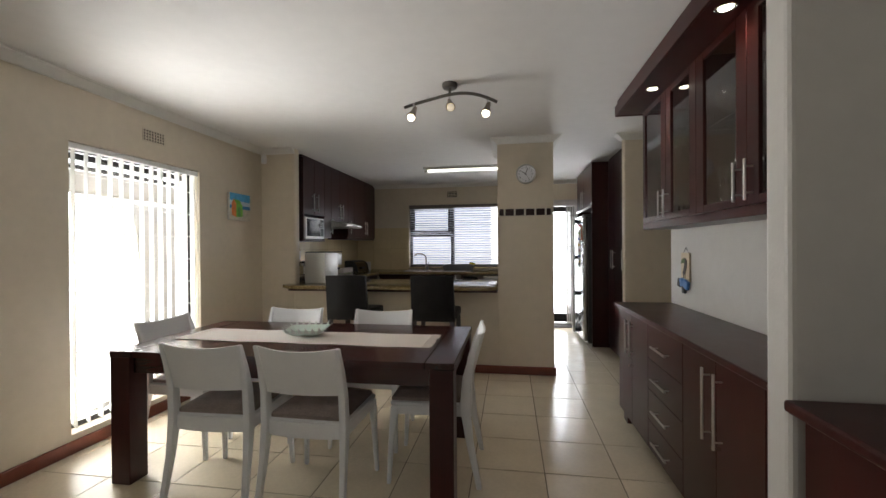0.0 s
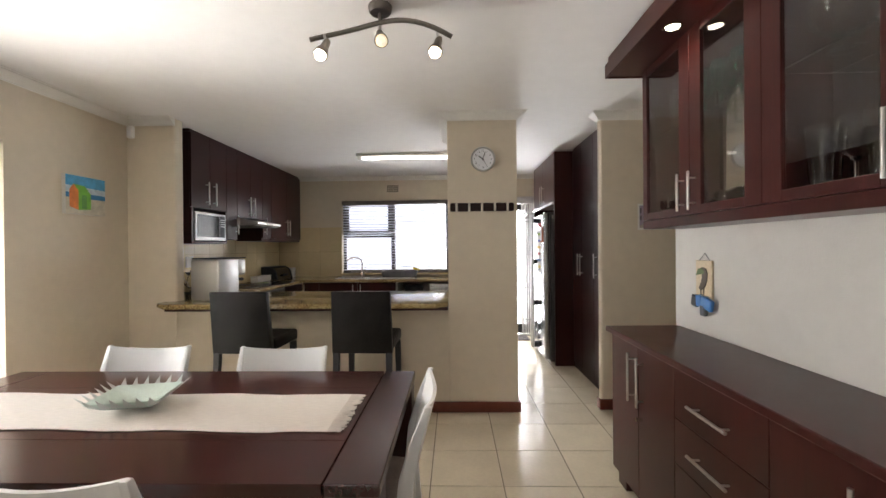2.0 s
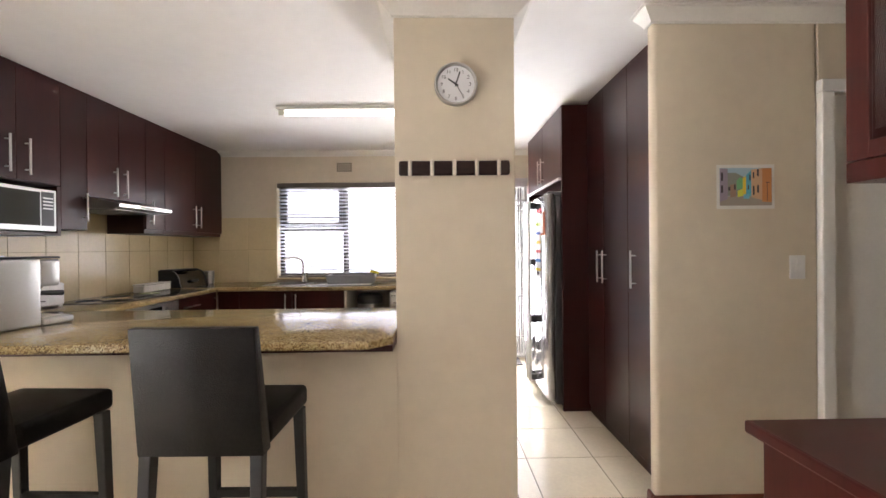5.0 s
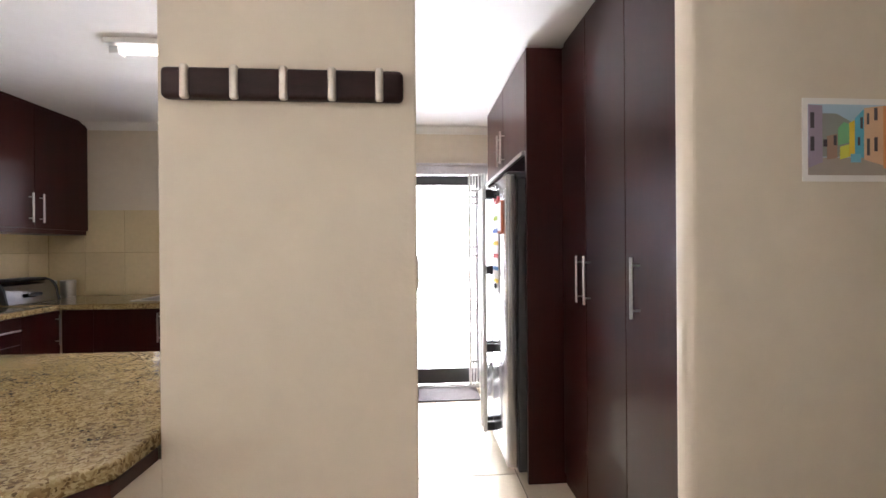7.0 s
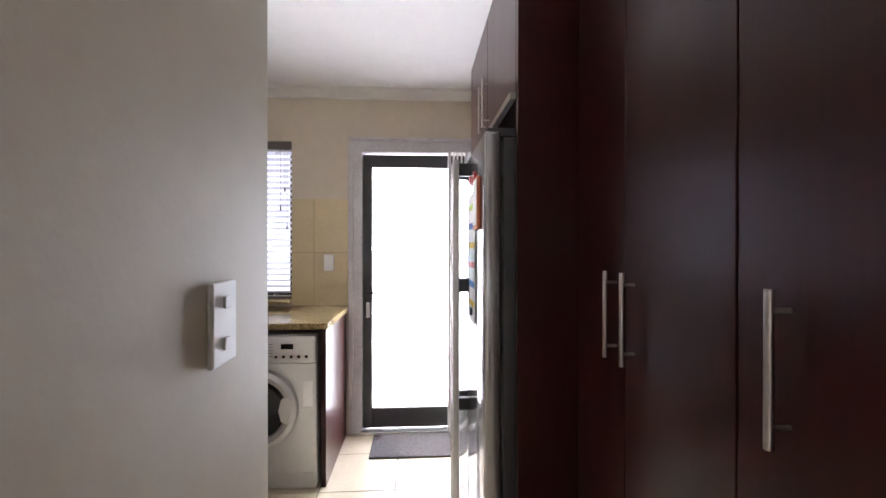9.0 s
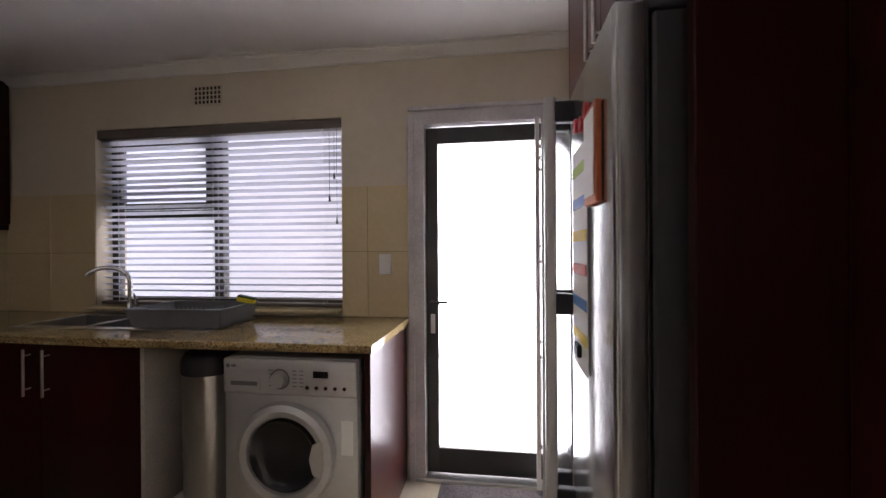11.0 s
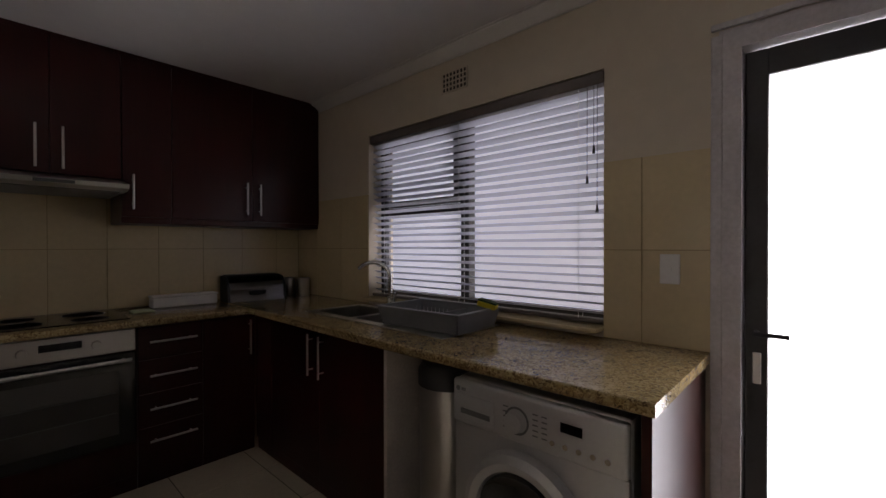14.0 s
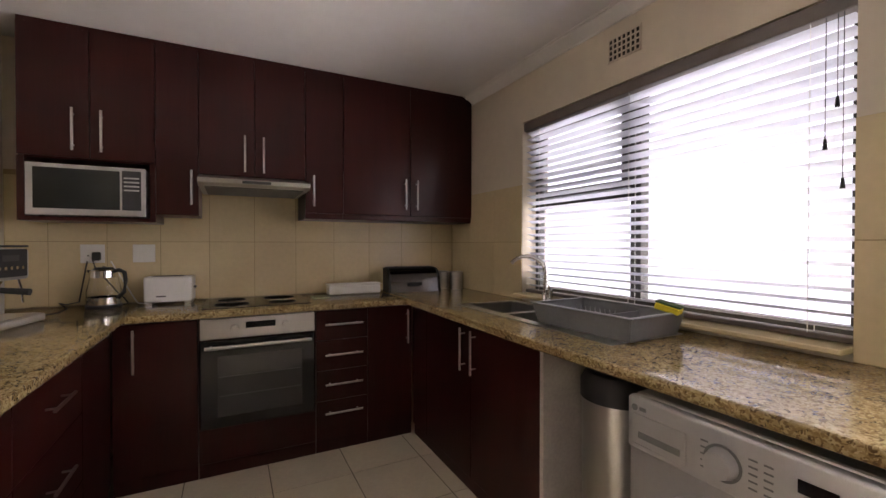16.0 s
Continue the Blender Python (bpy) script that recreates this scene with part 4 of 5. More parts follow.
for x, y, r in spots[1:]:
    m = pose(x, y, 0, 0, 0, r)
    copy_thing(chair, m)
    copy_thing(cushion, m)


def dining_table():
    X0, X1, Y0, Y1, H = -2.21, -0.27, 1.99, 2.955, 0.745
    t = thing("dining_table", ((X0 + X1) / 2, (Y0 + Y1) / 2, 0), "large dark stained wooden dining table with square legs", "table")
    a, b = (X1 - X0) / 2, (Y1 - Y0) / 2
    n = 4
    for s in (-1, 1):
        part("end_board", B(s * a, s * (a - 0.145), -b, b, H - 0.035, H, bev=0.004, seg=2), material("end_board_wood", (0.042, 0.010, 0.008), 0.2, vary=0.2, scale=3, stretch=(9, 0.7, 9), second=(0.020, 0.005, 0.0045)) if s < 0 else bpy.data.materials["end_board_wood"], t)
    w = (2 * b) / n
    for k in range(n):
        part("plank", B(-a + 0.149, a - 0.149, -b + k * w + 0.0004, -b + (k + 1) * w - 0.0004, H - 0.035, H - 0.0005, bev=0.001), TABLEWOOD, t)
    for s in (-1, 1):
        part("apron", B(-a + 0.13, a - 0.13, s * (b - 0.03), s * (b - 0.055), H - 0.125, H - 0.036), TABLEWOOD, t)
        part("apron", B(s * (a - 0.03), s * (a - 0.055), -b + 0.13, b - 0.13, H - 0.125, H - 0.036), TABLEWOOD, t)
        for u in (-1, 1):
            part("leg", B(s * (a - 0.005), s * (a - 0.125), u * (b - 0.005), u * (b - 0.125), 0.0, H - 0.036, bev=0.005, seg=2), MAHOG, t)
    # runner with fringed ends
    r = thing("table_runner", (0, 0, H + 0.001), "cream woven linen table runner with knotted fringe", "table runner")
    bm = bmesh.new()
    nx, ny = 60, 10
    x0, x1, y0, y1 = -2.02, -0.49, 2.30, 2.64
    g = [[bm.verts.new((x0 + (x1 - x0) * i / nx, y0 + (y1 - y0) * j / ny + 0.006 * math.sin(i * 0.35) - 0.02 * i / nx, 0.003 + 0.0022 * noise.noise((i * 0.3, j * 0.6, 0)))) for j in range(ny + 1)] for i in range(nx + 1)]
    for i in range(nx):
        for j in range(ny):
            bm.faces.new((g[i][j], g[i + 1][j], g[i + 1][j + 1], g[i][j + 1]))
    ext = bmesh.ops.extrude_face_region(bm, geom=bm.faces[:])
    for v in [e for e in ext["geom"] if isinstance(e, bmesh.types.BMVert)]:
        v.co.z -= 0.0025
    part("cloth", bm, LINEN, r)
    for xe, s in ((x0, -1), (x1, 1)):
        bm = bmesh.new()
        for k in range(46):
            y = y0 + (y1 - y0) * (k + 0.5) / 46 - (0.02 if s > 0 else 0)
            tube(bm, [(xe - s * 0.004, y, 0.003), (xe + s * 0.02, y + random.uniform(-0.004, 0.004), 0.0045), (xe + s * random.uniform(0.04, 0.055), y + random.uniform(-0.012, 0.012), 0.0035)], 0.0028, 5)
        tagged(part("fringe", bm, LINEN, r, "knotted linen fringe"), kind="stuff")
    # folded glass dish
    d = thing("glass_dish", (-1.285, 2.50, H + 0.006, 0, 0, 12), "square frosted green glass dish with a scalloped painted rim", "dish")
    bm = bmesh.new()
    n = 16
    gl = material("frosted_dish", (0.62, 0.74, 0.68), 0.12, vary=0.05, spec=0.6)
    grid = []
    for i in range(n + 1):
        row = []
        for j in range(n + 1):
            u, v = 2 * i / n - 1, 2 * j / n - 1
            row.append(bm.verts.new((0.118 * u, 0.105 * v, 0.004 + 0.045 * max(abs(u), abs(v)) ** 3)))
        grid.append(row)
    for i in range(n):
        for j in range(n):
            bm.faces.new((grid[i][j], grid[i + 1][j], grid[i + 1][j + 1], grid[i][j + 1]))
    ext = bmesh.ops.extrude_face_region(bm, geom=bm.faces[:])
    for v in [e for e in ext["geom"] if isinstance(e, bmesh.types.BMVert)]:
        v.co.z -= 0.004
    part("bowl", bm, gl, d, smooth=True)
    RED = plain("dish_petal", (0.50, 0.54, 0.52), 0.3)
    first = None
    for s in range(4):
        for k in range(6):
            u = -0.8 + 1.6 * k / 5
            p = [(u - 0.15, 0.86), (u + 0.15, 0.86), (u * 1.12, 1.3)]
            bm = bmesh.new()
            vs = []
            for a, b in p:
                aa, bb = ((a, b), (b, a), (a, -b), (-b, a))[s]
                vs.append(bm.verts.new((0.118 * aa, 0.105 * bb, 0.0062 + 0.03 * max(abs(aa), abs(bb)) ** 3)))
            f = bm.faces.new(vs)
            e = bmesh.ops.extrude_face_region(bm, geom=[f])
            for v in [q for q in e["geom"] if isinstance(q, bmesh.types.BMVert)]:
                v.co.z -= 0.0015
            part("painted_petal", bm, RED, d)


dining_table()


def bar_stool(m):
    s = thing("bar_stool", m, "black leather bar stool with back at the granite bar", "bar stool", "stools at the bar")
    part("backrest", sweep(bmesh.new(), [(0, 0.035, 0.625), (0, 0.02, 0.75), (0, 0.0, 0.9), (0, -0.02, 1.05)], [0.205, 0.203, 0.2, 0.198], [0.03, 0.028, 0.025, 0.02]), LEATHER, s, "padded black leather back", smooth=True)
    part("seat", B(-0.205, 0.205, 0.06, 0.45, 0.632, 0.718, bev=0.022, seg=4), LEATHER, s, "padded black leather seat", smooth=True)
    for x in (-0.18, 0.18):
        part("leg", sweep(bmesh.new(), [(x * 1.05, -0.02, 0), (x, 0.025, 0.63)], [0.016, 0.021], [0.016, 0.021]), BLACKMAT, s)
        part("leg", sweep(bmesh.new(), [(x * 1.05, 0.43, 0), (x, 0.41, 0.63)], [0.016, 0.021], [0.016, 0.021]), BLACKMAT, s)
        part("stretcher", B(x * 1.03 - 0.011, x * 1.03 + 0.011, 0.02, 0.41, 0.215, 0.245), BLACKMAT, s)
    part("stretcher", B(-0.17, 0.17, 0.405, 0.43, 0.255, 0.285), BLACKMAT, s)
    part("stretcher", B(-0.17, 0.17, -0.002, 0.022, 0.255, 0.285), BLACKMAT, s)
    return s


stool = bar_stool(pose(-1.53, 3.745, 0, 0, 0, -3))
copy_thing(stool, pose(-0.705, 3.75, 0, 0, 0, -1))


# ---- lights and wall things ----
def track_light():
    t = thing("track_spotlight", (-0.40, 2.82, CEILING), "curved brushed steel ceiling track with three spotlights", "ceiling light")
    BRONZE = material("dark_brushed_steel", (0.16, 0.145, 0.13), 0.32, metal=0.9)
    part("ceiling_rose", lathe(bmesh.new(), [(0.0, 0), (0.052, 0), (0.054, -0.006), (0.05, -0.028), (0.044, -0.034), (0.0, -0.034)]), BRONZE, t, smooth=True)
    dz = -0.075
    arc = [(-0.32 + 0.64 * k / 16, 0.035 * math.sin(2 * math.pi * k / 16), dz - 0.07 * ((k - 8) / 8) ** 2) for k in range(17)]
    bar = tube(bmesh.new(), arc, 0.011, 10)
    part("arm", bar, BRONZE, t, "curved steel bar", smooth=True)
    part("stem", C((0, 0.0, -0.033), (0, 0.0, dz), 0.01, seg=10), BRONZE, t)
    bronze = material("spot_metal", (0.30, 0.26, 0.22), 0.35, metal=0.9)
    # The middle bulb is off; weak emission paints a shine on it.
    for x, aim, on in ((-0.255, (-0.25, -0.42, -0.87), 11), (0.0, (0.2, -0.65, -0.75), 0.6), (0.255, (-0.2, -0.42, -0.88), 11)):
        z = dz - 0.07 * (x / 0.32) ** 2
        a = Vector(aim).normalized()
        p0 = Vector((x, 0.0, z - 0.062))
        q = a.to_track_quat("Z", "Y").to_matrix().to_4x4()
        head = part("spot_head", lathe(bmesh.new(), [(0.0, -0.045), (0.014, -0.045), (0.017, -0.03), (0.019, 0.0), (0.03, 0.03), (0.032, 0.045), (0.029, 0.045), (0.026, 0.03), (0.0, 0.028)], Matrix.Translation(p0) @ q, 18), bronze, t, smooth=True)
        part("bulb", lathe(bmesh.new(), [(0.0, 0.029), (0.024, 0.034), (0.026, 0.05), (0.018, 0.066), (0.0, 0.072)], Matrix.Translation(p0) @ q, 16), plain("bulb_glow", (1, 0.86, 0.62), 0.3, 0, on), head, "lit spotlight bulb" if on > 5 else "faintly glowing reflector bulb", smooth=True)
        part("knuckle", C((x, 0.0, z), p0 - a * 0.03, 0.006, seg=8), STEEL, head)


track_light()
fl = thing("fluorescent_light", (-0.57, 5.76, CEILING), "white fluorescent batten light fitted on the kitchen ceiling", "ceiling light")
part("tray", B(-0.62, 0.62, -0.065, 0.065, -0.03, 0, bev=0.006, seg=2), WHITE, fl)
part("tube", C((-0.56, 0, -0.045), (0.56, 0, -0.045), 0.019, seg=14), plain("tube_glow", (1, 0.98, 0.92), 0.4, 0, 3.5), fl, "glowing fluorescent tube", smooth=True)
for x in (-0.585, 0.585):
    part("end_cap", B(x - 0.025, x + 0.025, -0.03, 0.03, -0.07, -0.03, bev=0.004), WHITE, fl)


def written(name, body, size, m, mat, parent):
    cu = bpy.data.curves.new(name, "FONT")
    cu.body, cu.size, cu.align_x, cu.align_y, cu.extrude = body, size, "CENTER", "CENTER", 0.0004
    tmp = new(name, cu)
    me = bpy.data.meshes.new_from_object(tmp)
    bpy.data.objects.remove(tmp)
    me.materials.clear()
    me.materials.append(mat)
    o = new(name, me)
    o.parent = parent
    o.matrix_local = m
    return o


def clock():
    c = thing("wall_clock", pose(0.163, 4.343, 2.05, 90, 0, 0), "round silver rimmed wall clock with a white dial", "clock")
    part("rim", lathe(bmesh.new(), [(0.0, 0.0), (0.096, 0.0), (0.1, 0.006), (0.1, 0.022), (0.095, 0.03), (0.088, 0.026), (0.086, 0.012), (0.0, 0.012)], seg=48), SILVER, c, smooth=True)
    part("dial", lathe(bmesh.new(), [(0.0, 0.0125), (0.0855, 0.0125), (0.0855, 0.014), (0.0, 0.014)], seg=48), plain("dial_white", (0.78, 0.79, 0.82), 0.5), c)
    ink = plain("clock_ink", (0.02, 0.02, 0.025), 0.6)
    for k in range(1, 13):
        a = radians(90 - 30 * k)
        written("numeral", str(k), 0.023, pose(0.066 * math.cos(a), 0.066 * math.sin(a), 0.0145), ink, c)
    for ang, ln, w in ((304, 0.043, 0.0035), (18, 0.06, 0.0028), (150, 0.065, 0.0012)):
        bm = B(-w, w, -0.012, ln, 0.016, 0.0175)
        bmesh.ops.rotate(bm, verts=bm.verts, cent=(0, 0, 0), matrix=Matrix.Rotation(radians(-ang), 3, "Z"))
        part("clock_hand" if w > 0.002 else "second_pointer", bm, ink, c)


clock()


def hook_rack():
    h = thing("hook_rack", (0.152, 4.343, 1.662), "dark wooden coat rack with five folded metal hooks", "coat rack")
    part("rail", B(-0.257, 0.257, -0.028, 0.0, -0.034, 0.034, bev=0.012, seg=4), material("wenge", (0.022, 0.009, 0.008), 0.42, vary=0.2, spec=0.2, stretch=(1, 9, 9)), h, smooth=True)
    for x in (-0.205, -0.103, 0, 0.103, 0.205):
        part("hook", B(x - 0.009, x + 0.009, -0.034, -0.020, -0.037, 0.037, bev=0.006, seg=3), material("hook_nickel", (0.62, 0.58, 0.5), 0.3, metal=0.9) if x < -0.2 else bpy.data.materials["hook_nickel"], h, smooth=True)


hook_rack()


def flat_patch(parent, name, pts, y, mat, t=0.001, wide=1.0):
    return part(name, prism(bmesh.new(), pts, lambda u, v, w: (u * wide, y - w, v), t), mat, parent)


def street_picture():
    p = thing("street_picture", (1.425, 4.398, 1.468), "small unframed print of a colourful cobbled street on the wall", "picture")
    part("sheet", B(0, 0.282, -0.003, 0, 0, 0.214), plain("print_paper", (0.72, 0.70, 0.66), 0.5), p)
    U = lambda pts: [(0.013 + 0.256 * u, 0.016 + 0.182 * v) for u, v in pts]
    layers = (
        (("sky", (0.38, 0.52, 0.62), [(0, 0.25), (1, 0.25), (1, 1), (0, 1)]), ("road", (0.36, 0.31, 0.26), [(0, 0), (1, 0), (1, 0.249), (0, 0.249)])),
        (("hill", (0.26, 0.27, 0.24), [(0.12, 0.26), (0.48, 0.26), (0.46, 0.76), (0.36, 0.83), (0.3, 0.87), (0.12, 0.87)]),),
        (("lilac", (0.33, 0.27, 0.35), [(0, 0.1), (0.15, 0.18), (0.15, 0.98), (0, 0.99)]), ("brick", (0.36, 0.22, 0.16), [(0.2, 0.22), (0.31, 0.24), (0.31, 0.58), (0.2, 0.55)]),
         ("green", (0.18, 0.46, 0.22), [(0.32, 0.42), (0.44, 0.46), (0.44, 0.72), (0.38, 0.75), (0.32, 0.66)]), ("lime", (0.66, 0.66, 0.08), [(0.34, 0.22), (0.44, 0.26), (0.44, 0.44), (0.34, 0.40)]),
         ("yellow", (0.78, 0.56, 0.05), [(0.442, 0.26), (0.5, 0.28), (0.5, 0.78), (0.442, 0.74)]), ("blue", (0.10, 0.40, 0.55), [(0.502, 0.28), (0.6, 0.24), (0.6, 0.94), (0.502, 0.8)]),
         ("peach", (0.66, 0.42, 0.26), [(0.602, 0.22), (0.81, 0.14), (0.81, 0.99), (0.602, 0.95)]), ("orange", (0.64, 0.27, 0.10), [(0.812, 0.1), (0.99, 0.08), (0.99, 0.99), (0.812, 0.99)])),
    )
    for k, layer in enumerate(layers):
        for n, c, pts in layer:
            flat_patch(p, "patch", U(pts), -0.0032 - 0.0007 * k, plain("print_" + n, c, 0.5), 0.0006)
    dark, car = plain("print_window", (0.06, 0.05, 0.06), 0.5), plain("print_car", (0.16, 0.45, 0.6), 0.5)
    for u, v, w, h in ((0.02, 0.66, 0.04, 0.22), (0.02, 0.34, 0.04, 0.2), (0.16, 0.4, 0.04, 0.1), (0.27, 0.42, 0.03, 0.14), (0.56, 0.66, 0.025, 0.16), (0.53, 0.42, 0.025, 0.12), (0.63, 0.72, 0.025, 0.16), (0.63, 0.28, 0.03, 0.24), (0.71, 0.78, 0.035, 0.18), (0.71, 0.34, 0.035, 0.2), (0.9, 0.12, 0.008, 0.5), (0.88, 0.6, 0.07, 0.02)):
        flat_patch(p, "patch", U([(u, v), (u + w, v), (u + w, v + h), (u, v + h)]), -0.0053, dark, 0.0006)
    flat_patch(p, "patch", U([(0.45, 0.18), (0.56, 0.18), (0.56, 0.3), (0.45, 0.3)]), -0.0060, car, 0.0006)


street_picture()


def beach_painting():
    p = thing("beach_painting", pose(LEFT + 0.002, 3.755, 1.60, 0, 0, 90), "small canvas painting of a green and orange beach hut", "painting")
    part("canvas", B(0, 0.33, -0.028, 0, 0, 0.275, bev=0.003), plain("canvas_edge", (0.62, 0.60, 0.55), 0.7), p)
    for n, c, pts, y in (("sky", (0.07, 0.35, 0.62), [(0.003, 0.2), (0.327, 0.19), (0.327, 0.272), (0.003, 0.272)], -0.0285), ("cloud", (0.55, 0.65, 0.72), [(0.003, 0.15), (0.327, 0.15), (0.327, 0.19), (0.003, 0.2)], -0.0285), ("sea", (0.03, 0.2, 0.45), [(0.003, 0.115), (0.327, 0.115), (0.327, 0.15), (0.003, 0.15)], -0.0285),
                         ("sand", (0.60, 0.55, 0.44), [(0.003, 0.003), (0.327, 0.003), (0.327, 0.115), (0.003, 0.115)], -0.0285), ("hut_orange", (0.75, 0.2, 0.03), [(0.03, 0.05), (0.1, 0.03), (0.1, 0.2), (0.06, 0.21), (0.03, 0.17)], -0.0298),
                         ("hut_green", (0.16, 0.45, 0.04), [(0.1, 0.03), (0.2, 0.04), (0.2, 0.15), (0.15, 0.205), (0.06, 0.21), (0.1, 0.17)], -0.0300), ("door", (0.1, 0.3, 0.05), [(0.125, 0.04), (0.165, 0.044), (0.165, 0.14), (0.125, 0.14)], -0.0312)):
        flat_patch(p, "patch", pts, y, material("paint_" + n, c, 0.6, vary=0.15, scale=25, bump=0.3, bump_scale=90), 0.001)


beach_painting()


def bird_plaque():
    p = thing("key_plaque", pose(1.208, 3.185, 0.985, 0, 0, -90), "wooden bird plaque with keys hanging on the alcove wall", "key holder")
    part("board", B(0, 0.135, -0.012, 0, 0.075, 0.275, bev=0.003), material("pale_wood", (0.55, 0.45, 0.30), 0.6, vary=0.1, scale=12), p)
    BR = plain("bird_dark", (0.05, 0.035, 0.025), 0.6)
    body = [(0.03, 0.13), (0.05, 0.12), (0.085, 0.14), (0.1, 0.17), (0.105, 0.21), (0.09, 0.235), (0.06, 0.24), (0.03, 0.225), (0.025, 0.21), (0.055, 0.212), (0.06, 0.19), (0.05, 0.16)]
    flat_patch(p, "bird_shape", body, -0.0125, BR, 0.003)
    flat_patch(p, "beak", [(0.008, 0.196), (0.03, 0.2), (0.075, 0.206), (0.08, 0.222), (0.055, 0.236), (0.028, 0.23)], -0.0158, plain("beak_green", (0.07, 0.11, 0.03), 0.6), 0.001)
    for x in (0.045, 0.07):
        part("bird_leg", B(x, x + 0.006, -0.0155, -0.0125, 0.1, 0.14), BR, p)
    part("cord", tube(bmesh.new(), [(0.02, -0.006, 0.272), (0.068, -0.004, 0.312), (0.115, -0.006, 0.272)], 0.0016, 6), DARKGREY, p)
    for x in (0.025, 0.055, 0.085, 0.115):
        part("peg", C((x, -0.012, 0.092), (x, -0.035, 0.098), 0.003, seg=8), STEEL, p)
    KB = plain("key_blue", (0.03, 0.13, 0.35), 0.4)
    for x, w, z0, mat, r in ((0.0, 0.05, 0.035, BLACKMAT, 0.2), (0.04, 0.05, 0.04, KB, -0.15), (0.085, 0.085, 0.03, KB, 0.25), (0.075, 0.045, -0.005, BLACKMAT, 0.0)):
        bm = B(x, x + w, -0.04, -0.018, z0, z0 + 0.06, bev=0.008, seg=2)
        bmesh.ops.rotate(bm, verts=bm.verts, cent=(x + w / 2, -0.03, z0 + 0.03), matrix=Matrix.Rotation(r, 3, "Y"))
        single("key_fob", bm, mat, "blue plastic key fob hanging from a plaque" if mat is KB else "black plastic key fob hanging from a plaque", "key", "keys on the plaque").matrix_world = p.matrix_world.copy()


bird_plaque()


def vent(m, w, h, nx, nz, name="air_vent"):
    v = thing(name, m, "cream plaster air vent grille set in the wall", "vent", "air vents")
    # Near-black sheet puts the shade of the open holes into colour.
    part("backing", B(-w / 2, w / 2, -0.002, 0.0, -h / 2, h / 2), plain("vent_hole_shade", (0.03, 0.025, 0.02), 0.9), v)
    bm = bmesh.new()
    for k in range(nx + 1):
        x = -w / 2 + w * k / nx
        box(bm, x - 0.0035, x + 0.0035, -0.008, -0.002, -h / 2 - 0.006, h / 2 + 0.006)
    part("upright_bars", bm, WALL, v)
    bm = bmesh.new()
    for k in range(nz + 1):
        z = -h / 2 + h * k / nz
        box(bm, -w / 2 - 0.006, w / 2 + 0.006, -0.007, -0.0025, z - 0.0035, z + 0.0035)
    part("cross_bars", bm, WALL, v)


vent(pose(-1.0, NORTH - 0.001, 2.24), 0.18, 0.11, 7, 4)
vent(pose(LEFT + 0.001, 2.895, 2.195, 0, 0, 90), 0.2, 0.09, 8, 4)


def switch(m, w, h, rockers, label, cat="switch", sock=False):
    s = thing("wall_socket" if sock else "light_switch", m, label, cat)
    part("plate", B(-w / 2, w / 2, -0.009, 0, -h / 2, h / 2, bev=0.003, seg=2), WHITE, s)
    for x, z in rockers:
        part("rocker", B(x - 0.008, x + 0.008, -0.013, -0.009, z - 0.009, z + 0.009, bev=0.001), WHITE, s)
    if sock:
        for x in (-0.02, 0.0, 0.02):
            part("pin_hole", C((x, -0.0085, -0.012), (x, -0.0098, -0.012), 0.0045, seg=8), BLACKMAT, s)


switch(pose(1.816, 4.399, 1.183), 0.075, 0.115, ((0, 0.03), (0, 0), (0, -0.03)), "white three lever light switch on the passage wall")
switch(pose(0.104, NORTH - 0.008, 1.214), 0.07, 0.115, ((0, 0),), "white light switch on the tiled wall by the door")
switch(pose(0.438, 4.93, 1.214, 0, 0, 90), 0.075, 0.12, ((0, 0.03), (0, -0.03)), "white light switch on the pillar side")
switch(pose(KLEFT + 0.008, 4.843, 1.215, 0, 0, 90), 0.115, 0.11, ((-0.03, 0.035), (0.03, 0.035)), "white double plug socket on the tiled wall", "socket", True)
switch(pose(KLEFT + 0.008, 5.095, 1.215, 0, 0, 90), 0.115, 0.11, ((0, 0),), "white isolator switch on the tiled wall", "switch")
pir = thing("alarm_sensor", (-2.742, 4.357, 2.315), "small white alarm sensor in the wall corner", "alarm sensor")
part("housing", B(-0.028, 0.028, -0.04, 0.0, -0.05, 0.05, bev=0.012, seg=3), WHITE, pir, smooth=True)
part("lens", B(-0.018, 0.018, -0.044, -0.039, -0.035, 0.005, bev=0.003), CHAIRWHITE, pir)


